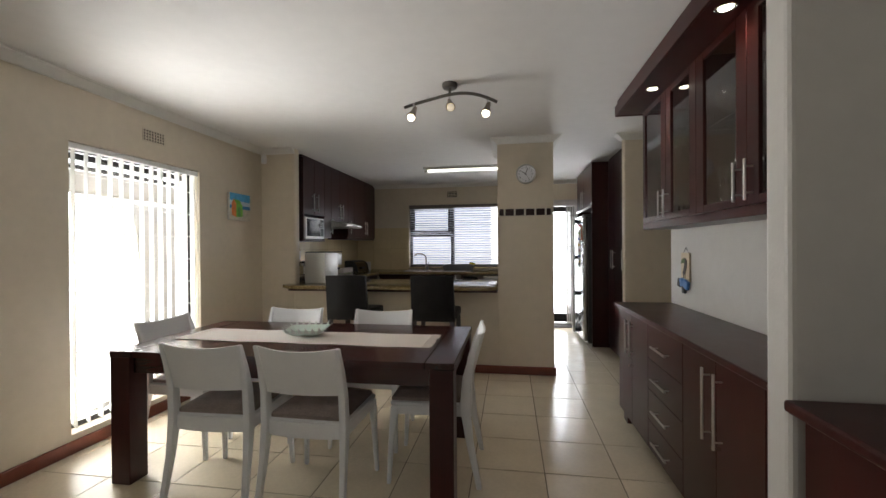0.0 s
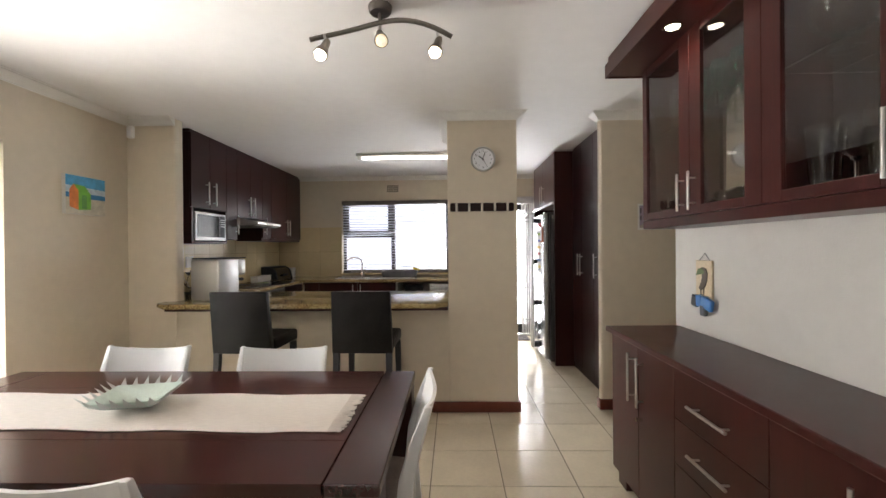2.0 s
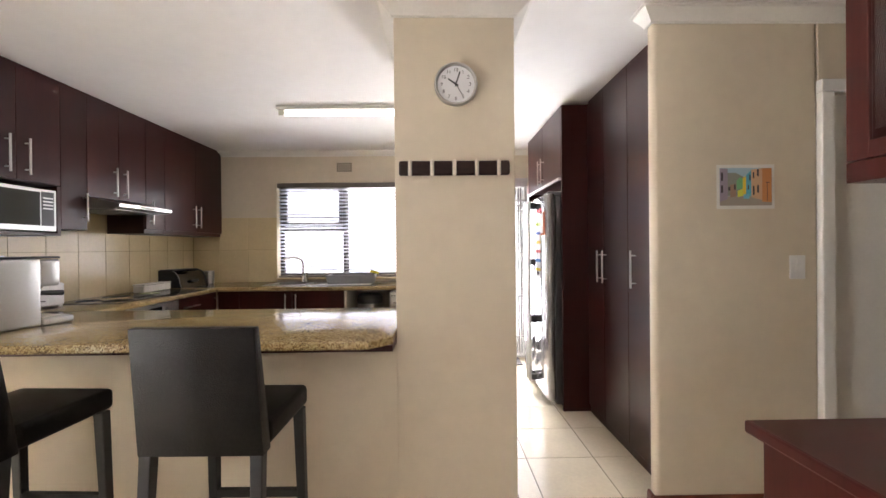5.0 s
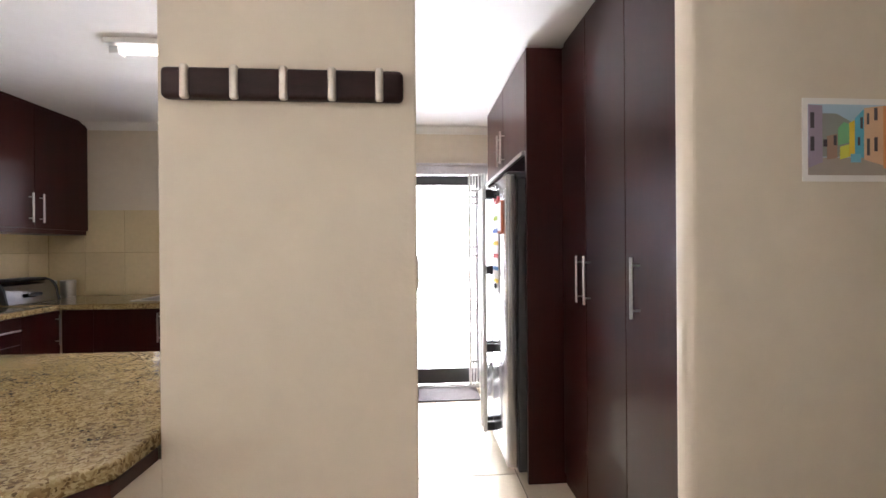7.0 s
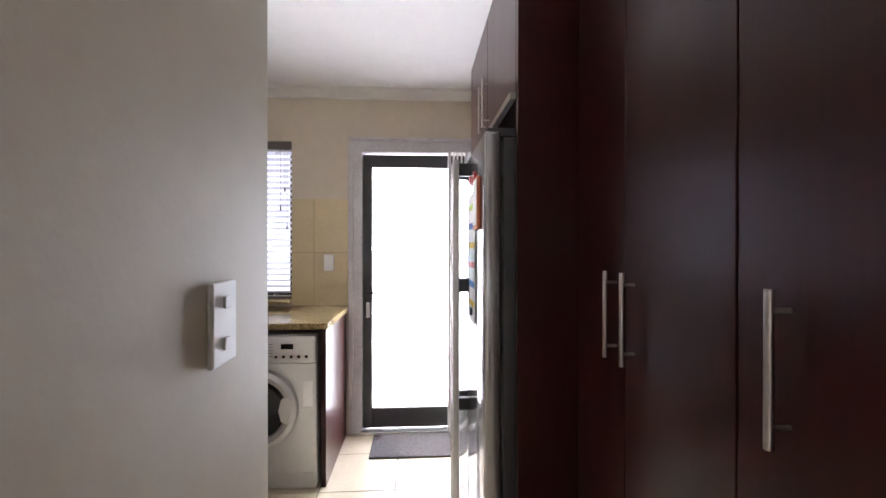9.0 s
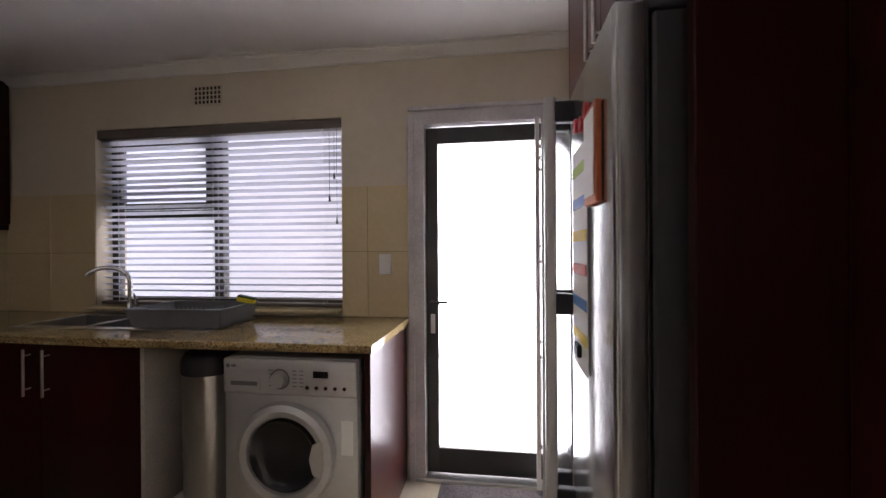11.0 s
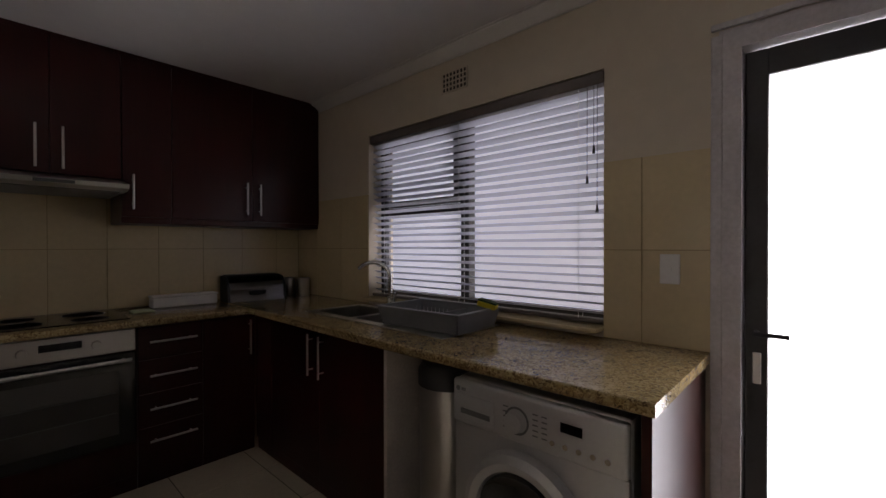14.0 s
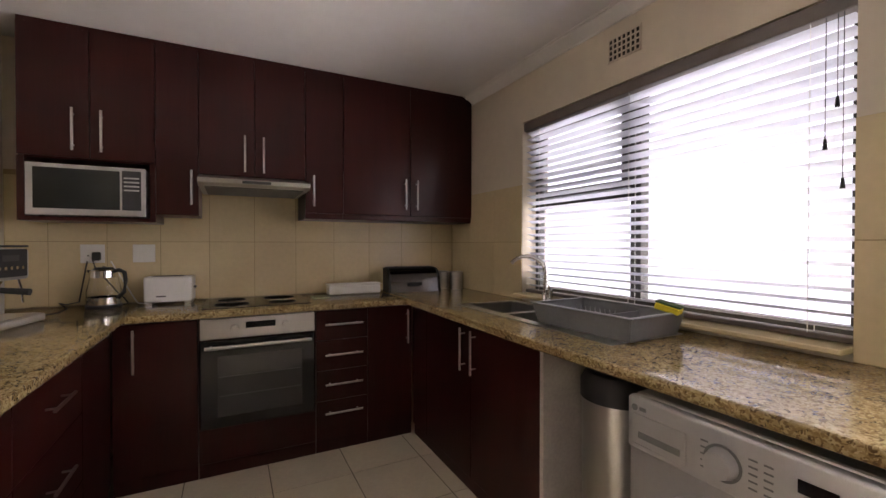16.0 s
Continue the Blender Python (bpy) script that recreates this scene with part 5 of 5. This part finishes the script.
# ---- kitchen appliances ----
def oven():
    o = thing("oven", west(BX, 5.417), "built-in stainless steel oven with a black glass door", "oven")
    part("housing", B(0, 0.611, 0.012, 0.5, 0.075, 0.872), MAHOG, o)
    part("lower_panel", B(0.002, 0.609, 0.0, 0.012, 0.08, 0.265, bev=0.002), MAHOG, o, "mahogany plinth panel")
    part("kickboard", B(0.0, 0.611, 0.0125, 0.03, 0.0, 0.074), MAHOG, o)
    p = part("control_panel", B(0.008, 0.603, -0.012, 0.012, 0.755, 0.868, bev=0.003), STEEL, o)
    part("display", B(0.23, 0.385, -0.014, -0.012, 0.805, 0.84), BLACK, p)
    for x in (0.175, 0.44):
        part("knob", C((x, -0.012, 0.81), (x, -0.032, 0.81), 0.021, 0.018, seg=20), STEEL, p, smooth=True)
    d = part("door", B(0.008, 0.603, -0.014, 0.012, 0.27, 0.748, bev=0.004), BLACK, o, "black glass oven door")
    part("window", B(0.09, 0.53, -0.0155, -0.014, 0.33, 0.66), plain("oven_glass", (0.05, 0.048, 0.045), 0.08), d)
    for z in (0.44, 0.545):
        part("rack_line", B(0.1, 0.52, -0.0165, -0.0155, z, z + 0.004), DARKGREY, d)
    bm = C((0.03, -0.05, 0.715), (0.58, -0.05, 0.715), 0.01, seg=12)
    for x in (0.06, 0.55):
        cyl(bm, (x, -0.05, 0.715), (x, -0.012, 0.715), 0.007, seg=8)
    part("handle", bm, STEEL, d, "round steel bar", smooth=True)
    h = thing("hob", (-2.455, 5.72, 0.9112), "black ceramic glass hob set on the granite", "hob")
    part("plate", B(-0.235, 0.235, -0.29, 0.29, 0, 0.006, bev=0.002), BLACK, h)
    ring = plain("hob_ring", (0.08, 0.08, 0.08), 0.3)
    for x, y, r in ((-0.11, -0.14, 0.08), (0.11, -0.14, 0.095), (-0.11, 0.14, 0.095), (0.11, 0.14, 0.08)):
        part("heating_ring", lathe(bmesh.new(), [(r - 0.003, 0.0061), (r, 0.0061), (r, 0.0066), (r - 0.003, 0.0066), (r - 0.003, 0.0061)], pose(x, y, 0), 32), ring, h)


oven()


def hood():
    h = thing("cooker_hood", (KLEFT, 5.415, 1.60), "slim stainless steel cooker hood under a wall cabinet", "cooker hood")
    prof = [(0.0, 0.0), (0.52, 0.0), (0.56, 0.012), (0.565, 0.035), (0.34, 0.082), (0.0, 0.082)]
    part("canopy", prism(bmesh.new(), prof, lambda u, v, w: (u, w, v), 0.59), STEEL, h)
    part("filter", B(0.06, 0.5, 0.03, 0.56, -0.006, -0.001), material("hood_filter", (0.2, 0.2, 0.2), 0.5, metal=0.7), h)
    part("control_strip", B(0.562, 0.567, 0.22, 0.37, 0.014, 0.03), DARKGREY, h)


hood()


def microwave():
    m = thing("microwave", west(UX + 0.012, 4.655, 1.4165), "silver microwave oven in the wall cabinet niche", "microwave")
    part("case", B(0, 0.50, 0.02, 0.32, 0.006, 0.272, bev=0.004), DARKGREY, m)
    part("front_frame", B(0.0, 0.50, 0.0, 0.02, 0.006, 0.272, bev=0.005, seg=2), SILVER, m)
    part("door_glass", B(0.03, 0.385, -0.003, 0.0, 0.04, 0.25, bev=0.001), plain("microwave_glass", (0.02, 0.022, 0.02), 0.07), m, "dark reflective door glass")
    c = part("control_panel", B(0.395, 0.48, -0.003, 0.0, 0.04, 0.255, bev=0.001), BLACKMAT, m)
    for k in range(4):
        part("button_row", B(0.403, 0.472, -0.005, -0.003, 0.145 + 0.022 * k, 0.153 + 0.022 * k), SILVER, c)
    for x in (0.05, 0.45):
        for y in (0.05, 0.28):
            part("foot", C((x, y, 0), (x, y, 0.008), 0.012, seg=10), BLACKMAT, m)


microwave()


def coffee_machine():
    c = thing("coffee_machine", pose(-2.12, 4.56, 0.912, 0, 0, 168), "silver espresso machine standing on the granite bar", "coffee machine")
    part("body", B(-0.14, 0.14, -0.05, 0.19, 0.0, 0.345, bev=0.012, seg=3), SILVER, c, smooth=True)
    part("brew_head", B(-0.13, 0.13, -0.15, -0.048, 0.2, 0.34, bev=0.015, seg=3), SILVER, c, smooth=True)
    p = part("control_panel", B(-0.105, 0.105, -0.156, -0.149, 0.215, 0.338, bev=0.003), BLACKMAT, c, "black control panel")
    part("top_cover", B(-0.136, 0.136, -0.145, 0.185, 0.346, 0.356, bev=0.004), BLACKMAT, c)
    part("portafilter", C((-0.02, -0.1, 0.162), (-0.02, -0.235, 0.15), 0.012, 0.015, seg=12), BLACKMAT, c, "black portafilter grip", smooth=True)
    part("display", B(-0.05, 0.05, -0.157, -0.155, 0.285, 0.312), DARKGREY, p)
    for k in range(5):
        part("button", C((-0.07 + 0.035 * k, -0.155, 0.255), (-0.07 + 0.035 * k, -0.159, 0.255), 0.008, seg=10), CHROME, p)
    s = part("spout", lathe(bmesh.new(), [(0.0, 0.15), (0.012, 0.15), (0.02, 0.17), (0.035, 0.2), (0.0, 0.2)], pose(-0.02, -0.1, 0)), CHROME, c, smooth=True)
    part("steam_wand", tube(bmesh.new(), [(0.1, -0.12, 0.21), (0.105, -0.13, 0.16), (0.1, -0.14, 0.09)], 0.005, 8), CHROME, c, smooth=True)
    part("drip_tray", B(-0.15, 0.15, -0.2, -0.05, 0.0, 0.035, bev=0.01, seg=3), SILVER, c, smooth=True)
    part("drip_grid", B(-0.13, 0.13, -0.185, -0.06, 0.0352, 0.039), STEEL, c)


coffee_machine()


def kettle():
    k = thing("kettle", (-2.585, 4.93, 0.912, 0, 0, 60), "glass electric kettle with a black handle", "kettle")
    part("base", lathe(bmesh.new(), [(0.0, 0), (0.085, 0), (0.085, 0.015), (0.078, 0.02), (0.0, 0.02)]), BLACKMAT, k, smooth=True)
    part("steel_foot", lathe(bmesh.new(), [(0.0, 0.021), (0.082, 0.021), (0.083, 0.06), (0.0, 0.06)]), CHROME, k, smooth=True)
    part("glass_body", lathe(bmesh.new(), [(0.081, 0.061), (0.08, 0.1), (0.066, 0.17), (0.064, 0.17), (0.077, 0.1), (0.078, 0.061)]), GLASS, k, smooth=True)
    part("collar", lathe(bmesh.new(), [(0.0, 0.171), (0.067, 0.171), (0.064, 0.21), (0.055, 0.216), (0.0, 0.218)]), CHROME, k, smooth=True)
    part("lid", lathe(bmesh.new(), [(0.0, 0.219), (0.05, 0.217), (0.04, 0.228), (0.012, 0.23), (0.0, 0.236)]), BLACKMAT, k, smooth=True)
    part("handle", tube(bmesh.new(), [(0.055, 0, 0.205), (0.09, 0, 0.215), (0.122, 0, 0.2), (0.13, 0, 0.15), (0.118, 0, 0.09), (0.083, 0, 0.055)], 0.011, 10), BLACKMAT, k, smooth=True)
    part("spout", prism(bmesh.new(), [(-0.06, 0.175), (-0.06, 0.212), (-0.088, 0.212)], lambda u, v, w: (u, w - 0.018, v), 0.036), BLACKMAT, k)


kettle()


def toaster():
    t = thing("toaster", (-2.62, 5.245, 0.912, 0, 0, 84), "white two slice toaster on the granite worktop", "toaster")
    part("body", B(-0.125, 0.125, -0.065, 0.065, 0.012, 0.165, bev=0.014, seg=4), WHITE, t, smooth=True)
    for y in (-0.025, 0.025):
        part("slot", B(-0.09, 0.075, y - 0.011, y + 0.011, 0.1655, 0.167), BLACKMAT, t)
    part("lever", B(0.124, 0.14, -0.015, 0.015, 0.09, 0.105, bev=0.003), DARKGREY, t)
    part("label_bar", B(-0.06, -0.01, -0.0665, -0.065, 0.045, 0.052), DARKGREY, t)
    for x in (-0.1, 0.1):
        part("foot", B(x - 0.015, x + 0.015, -0.055, 0.055, 0, 0.013), WHITE, t)


toaster()
single("power_cord", tube(bmesh.new(), [(-2.63, 5.0, 0.9165), (-2.66, 5.03, 0.917), (-2.70, 5.0, 0.95), (-2.735, 4.86, 1.12), (-2.745, 4.84, 1.19)], 0.004, 8), BLACKMAT, "black power cord running up to the socket", "cable", smooth=True)
single("power_cord", tube(bmesh.new(), [(-2.28, 4.66, 0.9165), (-2.40, 4.78, 0.9165), (-2.46, 4.80, 0.93), (-2.50, 4.76, 0.955), (-2.56, 4.77, 0.94), (-2.66, 4.80, 0.94), (-2.735, 4.82, 1.17)], 0.004, 8), BLACKMAT, "black cord of the coffee machine running to the socket", "cable", smooth=True)
single("plug", B(-2.742, -2.71, 4.845, 4.885, 1.175, 1.225, bev=0.006), BLACKMAT, "black plug pushed into the wall socket", "plug")
single("power_cord", tube(bmesh.new(), [(-2.61, 5.12, 0.9165), (-2.66, 5.08, 0.9165), (-2.715, 5.06, 0.92), (-2.73, 5.02, 0.99), (-2.742, 4.93, 1.17)], 0.0035, 8), WHITE, "white power cord behind the toaster", "cable", smooth=True)
bx = thing("storage_box", (-2.62, 6.38, 0.912), "long cream plastic box on the worktop", "box")
part("box_body", B(-0.05, 0.05, -0.19, 0.19, 0, 0.06, bev=0.006), WHITE, bx)
part("lid", B(-0.054, 0.054, -0.194, 0.194, 0.061, 0.075, bev=0.005), WHITE, bx)
single("dish_cloth", pillow(bmesh.new(), -2.53, -2.42, 6.06, 6.17, 0.912, 0.014), material("cloth_green", (0.45, 0.5, 0.32), 0.95, bump=0.5), "folded pale green dish cloth beside the hob", "cloth")


def bread_bin():
    b = thing("bread_bin", (-2.60, 6.83, 0.912, 0, 0, 82), "black bread bin with a rolled stainless steel front", "bread bin")
    prof = [(-0.13, 0.0)] + [(-0.13 + 0.02 + 0.11 * (1 - math.cos(a)), 0.06 + 0.115 * math.sin(a)) for a in [k * math.pi / 16 for k in range(9)]] + [(0.12, 0.175), (0.12, 0.0)]
    for x in (-0.2, 0.185):
        part("side", prism(bmesh.new(), prof, lambda u, v, w: (x + w, u, v), 0.015), BLACKMAT, b)
    inner = [(u * 0.97 + 0.002, v * 0.97) for u, v in prof]
    part("roll_front", prism(bmesh.new(), inner, lambda u, v, w: (-0.185 + w, u, v), 0.37), material("dark_polished_steel", (0.16, 0.155, 0.15), 0.16, metal=0.95, vary=0.03), b, smooth=True)
    part("top_cover", B(-0.184, 0.184, -0.03, 0.119, 0.172, 0.182, bev=0.003), BLACKMAT, b)
    part("grip", B(-0.05, 0.05, -0.138, -0.118, 0.05, 0.075, bev=0.005), BLACKMAT, b)


bread_bin()
tin = thing("canister", (-2.63, 7.12, 0.912), "brushed steel kitchen canister in the corner", "canister", "canisters")
part("body", C((0, 0, 0), (0, 0, 0.12), 0.052, seg=24), STEEL, tin, smooth=True)
part("lid", lathe(bmesh.new(), [(0, 0.1205), (0.054, 0.1205), (0.054, 0.138), (0.048, 0.142), (0, 0.142)]), STEEL, tin, smooth=True)
copy_thing(tin, pose(-2.53, 7.19, 0.912))


def sink():
    s = thing("kitchen_sink", (-1.3, 6.985, 0.9115), "stainless steel double bowl sink set in granite", "sink")
    rim = bmesh.new()
    bowls = [(-0.415, -0.07, -0.155, 0.155), (-0.03, 0.255, -0.155, 0.155)]
    for a, b, c, d in ((-0.46, 0.66, -0.205, -0.155), (-0.46, 0.66, 0.155, 0.205), (-0.46, -0.415, -0.155, 0.155), (-0.07, -0.03, -0.155, 0.155), (0.255, 0.66, -0.155, 0.155)):
        box(rim, a, b, c, d, 0, 0.004)
    part("rim", rim, STEEL, s)
    for a, b, c, d in bowls:
        bm = bmesh.new()
        t = 0.003
        box(bm, a - t, a, c - t, d + t, -0.15, 0.0)
        box(bm, b, b + t, c - t, d + t, -0.15, 0.0)
        box(bm, a, b, c - t, c, -0.15, 0.0)
        box(bm, a, b, d, d + t, -0.15, 0.0)
        box(bm, a, b, c, d, -0.153, -0.15)
        o = part("bowl", bm, STEEL, s)
        part("drain", C(((a + b) / 2, 0, -0.15), ((a + b) / 2, 0, -0.147), 0.03, seg=16), CHROME, o)
    for k in range(7):
        part("drainer_rib", B(0.3, 0.63, -0.12 + 0.04 * k, -0.113 + 0.04 * k, 0.0041, 0.006), STEEL, s)
    tap = thing("kitchen_tap", (-1.46, 7.19, 0.9155), "chrome swan neck mixer tap behind the sink", "tap")
    part("base", lathe(bmesh.new(), [(0.0, 0), (0.027, 0), (0.027, 0.008), (0.021, 0.02), (0.02, 0.075), (0.0, 0.08)]), CHROME, tap, smooth=True)
    pts = [(0, 0, 0.07), (0, 0, 0.2)] + [(-0.105 * (1 - math.cos(a)), -0.05 * (1 - math.cos(a)), 0.2 + 0.085 * math.sin(a)) for a in [k * math.pi / 12 for k in range(1, 11)]]
    part("spout", tube(bmesh.new(), pts, 0.013, 12), CHROME, tap, smooth=True)
    part("lever_body", C((0.035, 0, 0.0), (0.035, 0, 0.1), 0.018, seg=16), CHROME, tap, smooth=True)
    part("lever", C((0.035, 0, 0.095), (0.055, -0.03, 0.13), 0.006, seg=8), CHROME, tap)


sink()


def dish_rack():
    GREY = material("rack_grey_plastic", (0.19, 0.195, 0.205), 0.4, vary=0.05)
    r = thing("dish_rack", (-0.86, 6.985, 0.918, 0, 0, 3), "grey plastic dish rack beside the sink", "dish rack")
    W, D, H, t = 0.25, 0.165, 0.085, 0.006
    part("tray", B(-W + 0.02, W - 0.02, -D + 0.02, D - 0.02, 0.0, 0.008), GREY, r)
    for s in (-1, 1):
        part("long_side", prism(bmesh.new(), [(-W + 0.02, 0), (W - 0.02, 0), (W, H), (-W, H)], lambda u, v, w: (u, s * (D - 0.018 + 0.018 * v / H) + w - t / 2, v), t), GREY, r)
        part("short_side", prism(bmesh.new(), [(-D + 0.02, 0), (D - 0.02, 0), (D, H), (-D, H)], lambda u, v, w: (s * (W - 0.018 + 0.018 * v / H) + w - t / 2, u, v), t), GREY, r)
        part("rim", B(-W - 0.012, W + 0.012, s * D - 0.01, s * D + 0.01, H, H + 0.008, bev=0.003), GREY, r)
        part("rim", B(s * W - 0.01, s * W + 0.01, -D + 0.011, D - 0.011, H, H + 0.008, bev=0.003), GREY, r)
    part("divider", B(0.06, 0.066, -D + 0.02, D - 0.02, 0.008, 0.07), GREY, r)
    for k in range(9):
        for y in (-0.06, 0.03):
            part("plate_peg", C((-0.17 + 0.026 * k, y, 0.008), (-0.17 + 0.026 * k, y, 0.075), 0.004, 0.002, seg=6), material("peg_grey", (0.35, 0.35, 0.36), 0.4) if k == 0 and y < 0 else bpy.data.materials["peg_grey"], r)
    sp = thing("sponge", (-0.64, 7.095, 1.012, 0, 14, 20), "yellow and green scouring sponge on the rack", "sponge")
    part("foam", B(-0.045, 0.045, -0.03, 0.03, 0, 0.025, bev=0.004), material("sponge_yellow", (0.75, 0.6, 0.04), 0.95, bump=0.6), sp)
    part("scourer", B(-0.045, 0.045, -0.03, 0.03, 0.0255, 0.033), material("sponge_green", (0.05, 0.09, 0.03), 0.95, bump=0.6), sp, "dark green scouring pad")


dish_rack()


def washing_machine():
    w = thing("washing_machine", (-0.118, 6.60, 0), "silver front loading washing machine under the granite worktop", "washing machine")
    SIL = SILVER
    part("body", B(-0.295, 0.295, 0.022, 0.58, 0.015, 0.848, bev=0.01, seg=2), SIL, w)
    part("front", B(-0.295, 0.295, 0.0, 0.022, 0.10, 0.695, bev=0.006, seg=2), SIL, w, smooth=True)
    p = part("control_panel", B(-0.295, 0.295, -0.012, 0.022, 0.697, 0.845, bev=0.01, seg=3), SIL, w, smooth=True)
    part("plinth", B(-0.29, 0.29, 0.006, 0.022, 0.015, 0.098), SIL, w)
    LINE = plain("panel_line", (0.15, 0.15, 0.15), 0.5)
    dr = part("soap_drawer", B(-0.275, -0.12, -0.016, -0.012, 0.715, 0.80, bev=0.003), SIL, p)
    part("drawer_grip", B(-0.255, -0.135, -0.018, -0.016, 0.735, 0.752), LINE, dr)
    knob = part("dial", C((-0.035, -0.012, 0.765), (-0.035, -0.04, 0.765), 0.036, 0.03, seg=28), SILVER, p, smooth=True)
    part("dial_ring", lathe(bmesh.new(), [(0.037, 0.0), (0.043, 0.0), (0.043, 0.002), (0.037, 0.002), (0.037, 0.0)], pose(-0.035, -0.012, 0.765, 90, 0, 0), 32), LINE, p)
    part("display", B(0.11, 0.175, -0.0135, -0.012, 0.775, 0.803), BLACK, p)
    for x in (-0.085, 0.02, 0.05):
        for k in range(5):
            part("panel_text_bar", B(x, x + 0.018, -0.0128, -0.012, 0.735 + 0.016 * k, 0.739 + 0.016 * k), LINE, p)
    for k in range(5):
        part("button", C((0.085 + 0.04 * k, -0.012, 0.735), (0.085 + 0.04 * k, -0.016, 0.735), 0.008, seg=10), CHROME, p)
    part("badge", C((-0.27, -0.012, 0.815), (-0.27, -0.0135, 0.815), 0.009, seg=14), LINE, p)
    part("badge_bar", B(-0.255, -0.235, -0.0135, -0.012, 0.81, 0.82), LINE, p)
    c = pose(-0.01, 0.0, 0.46, 90, 0, 0)
    d = part("door", lathe(bmesh.new(), [(0.205, -0.002), (0.215, 0.012), (0.208, 0.04), (0.185, 0.052), (0.16, 0.045), (0.15, 0.02), (0.15, -0.002)], c, 48), SIL, w, "round silver porthole door", smooth=True)
    part("door_glass", lathe(bmesh.new(), [(0.0, 0.0), (0.1, 0.006), (0.14, 0.022), (0.152, 0.036), (0.152, 0.004), (0.0, -0.01)], c, 40), plain("porthole_glass", (0.02, 0.02, 0.022), 0.05), d, "dark convex glass", smooth=True)
    part("door_handle", prism(bmesh.new(), [(0.135, -0.06), (0.175, -0.075), (0.185, 0), (0.175, 0.075), (0.135, 0.06), (0.12, 0)], lambda u, v, h: (u - 0.01, -0.048 - h, v + 0.46), 0.008), SIL, d)
    part("sticker", B(0.225, 0.275, -0.0015, 0, 0.46, 0.60), plain("sticker_white", (0.75, 0.75, 0.73), 0.5), w, "white energy label")
    for x in (-0.25, 0.25):
        for y in (0.07, 0.53):
            part("foot", C((x, y, 0), (x, y, 0.017), 0.02, seg=10), BLACKMAT, w)


washing_machine()
bn = thing("kitchen_bin", (-0.645, 6.83, 0.079), "tall brushed steel bin with a black lid", "bin")
part("body", C((0, 0, 0.0), (0, 0, 0.64), 0.125, 0.13, seg=36), STEEL, bn, smooth=True)
part("lid", lathe(bmesh.new(), [(0.0, 0.641), (0.134, 0.641), (0.134, 0.70), (0.115, 0.735), (0.0, 0.745)], seg=36), BLACKMAT, bn, "black plastic swing lid", smooth=True)
part("base_ring", lathe(bmesh.new(), [(0.126, 0.0), (0.13, 0.0), (0.13, 0.02), (0.126, 0.02), (0.126, 0.0)], seg=36), BLACKMAT, bn)

# ---- tiles of walls and floor ----


def backsplash():
    b = tagged(new("backsplash"), "beige glazed kitchen wall tiles", kind="structure")
    part("grout_bed", B(KLEFT + 0.0005, KLEFT + 0.004, 4.455, NORTH - 0.0005, 0.9115, 1.69), SPLASH_GROUT, b)
    part("grout_bed", B(KLEFT + 0.0045, WX0, NORTH - 0.004, NORTH - 0.0005, 0.9115, 1.66), SPLASH_GROUT, b)
    part("grout_bed", B(WX1, DX0 - 0.001, NORTH - 0.004, NORTH - 0.0005, 0.9115, 1.66), SPLASH_GROUT, b)
    g = 0.0015
    for z0, z1 in ((0.912, 1.287), (1.287, 1.662)):
        y = 4.603
        edges = [4.456, 4.64, 4.91, 5.18, 5.45, 5.722, 5.994, 6.266, 6.538, 6.81, 7.08, NORTH - 0.008]
        for a, c in zip(edges, edges[1:]):
            part("tile", B(KLEFT + 0.004, KLEFT + 0.008, a + g, c - g, z0 + g, z1 - g, bev=0.001), SPLASH, b)
        for edges in ([KLEFT + 0.009, -2.45, -2.12, WX0], [WX1, 0.0, DX0 - 0.002]):
            for a, c in zip(edges, edges[1:]):
                part("tile", B(a + g, c - g, NORTH - 0.008, NORTH - 0.004, z0 + g, z1 - g, bev=0.001), SPLASH, b)


backsplash()


def floor_tiles():
    T, g = 0.412, 0.0025
    me = finish(B(-T / 2 + g, T / 2 - g, -T / 2 + g, T / 2 - g, -0.0035, 0.0, bev=0.0012), "tile", TILE)
    rest = bmesh.new()
    for i in range(-8, 6):
        for j in range(-15, 10):
            x, y = 0.19 + T * (i + 0.5), 3.70 + T * (j + 0.5)
            if x < LEFT - 0.15 or y < -2.5 or y > NORTH + 0.15 or (x > 1.4 and not 3.3 < y < 4.5) or x > 2.3:
                continue
            if y > 0.9 and len(floor.children) < 295:
                o = new("tile", me)
                o.parent, o.location = floor, (x, y, 0)
            else:
                box(rest, x - T / 2 + g, x + T / 2 - g, y - T / 2 + g, y + T / 2 - g, -0.0035, 0.0)
    tagged(part("tile_field", rest, TILE, floor), kind="stuff")


floor_tiles()
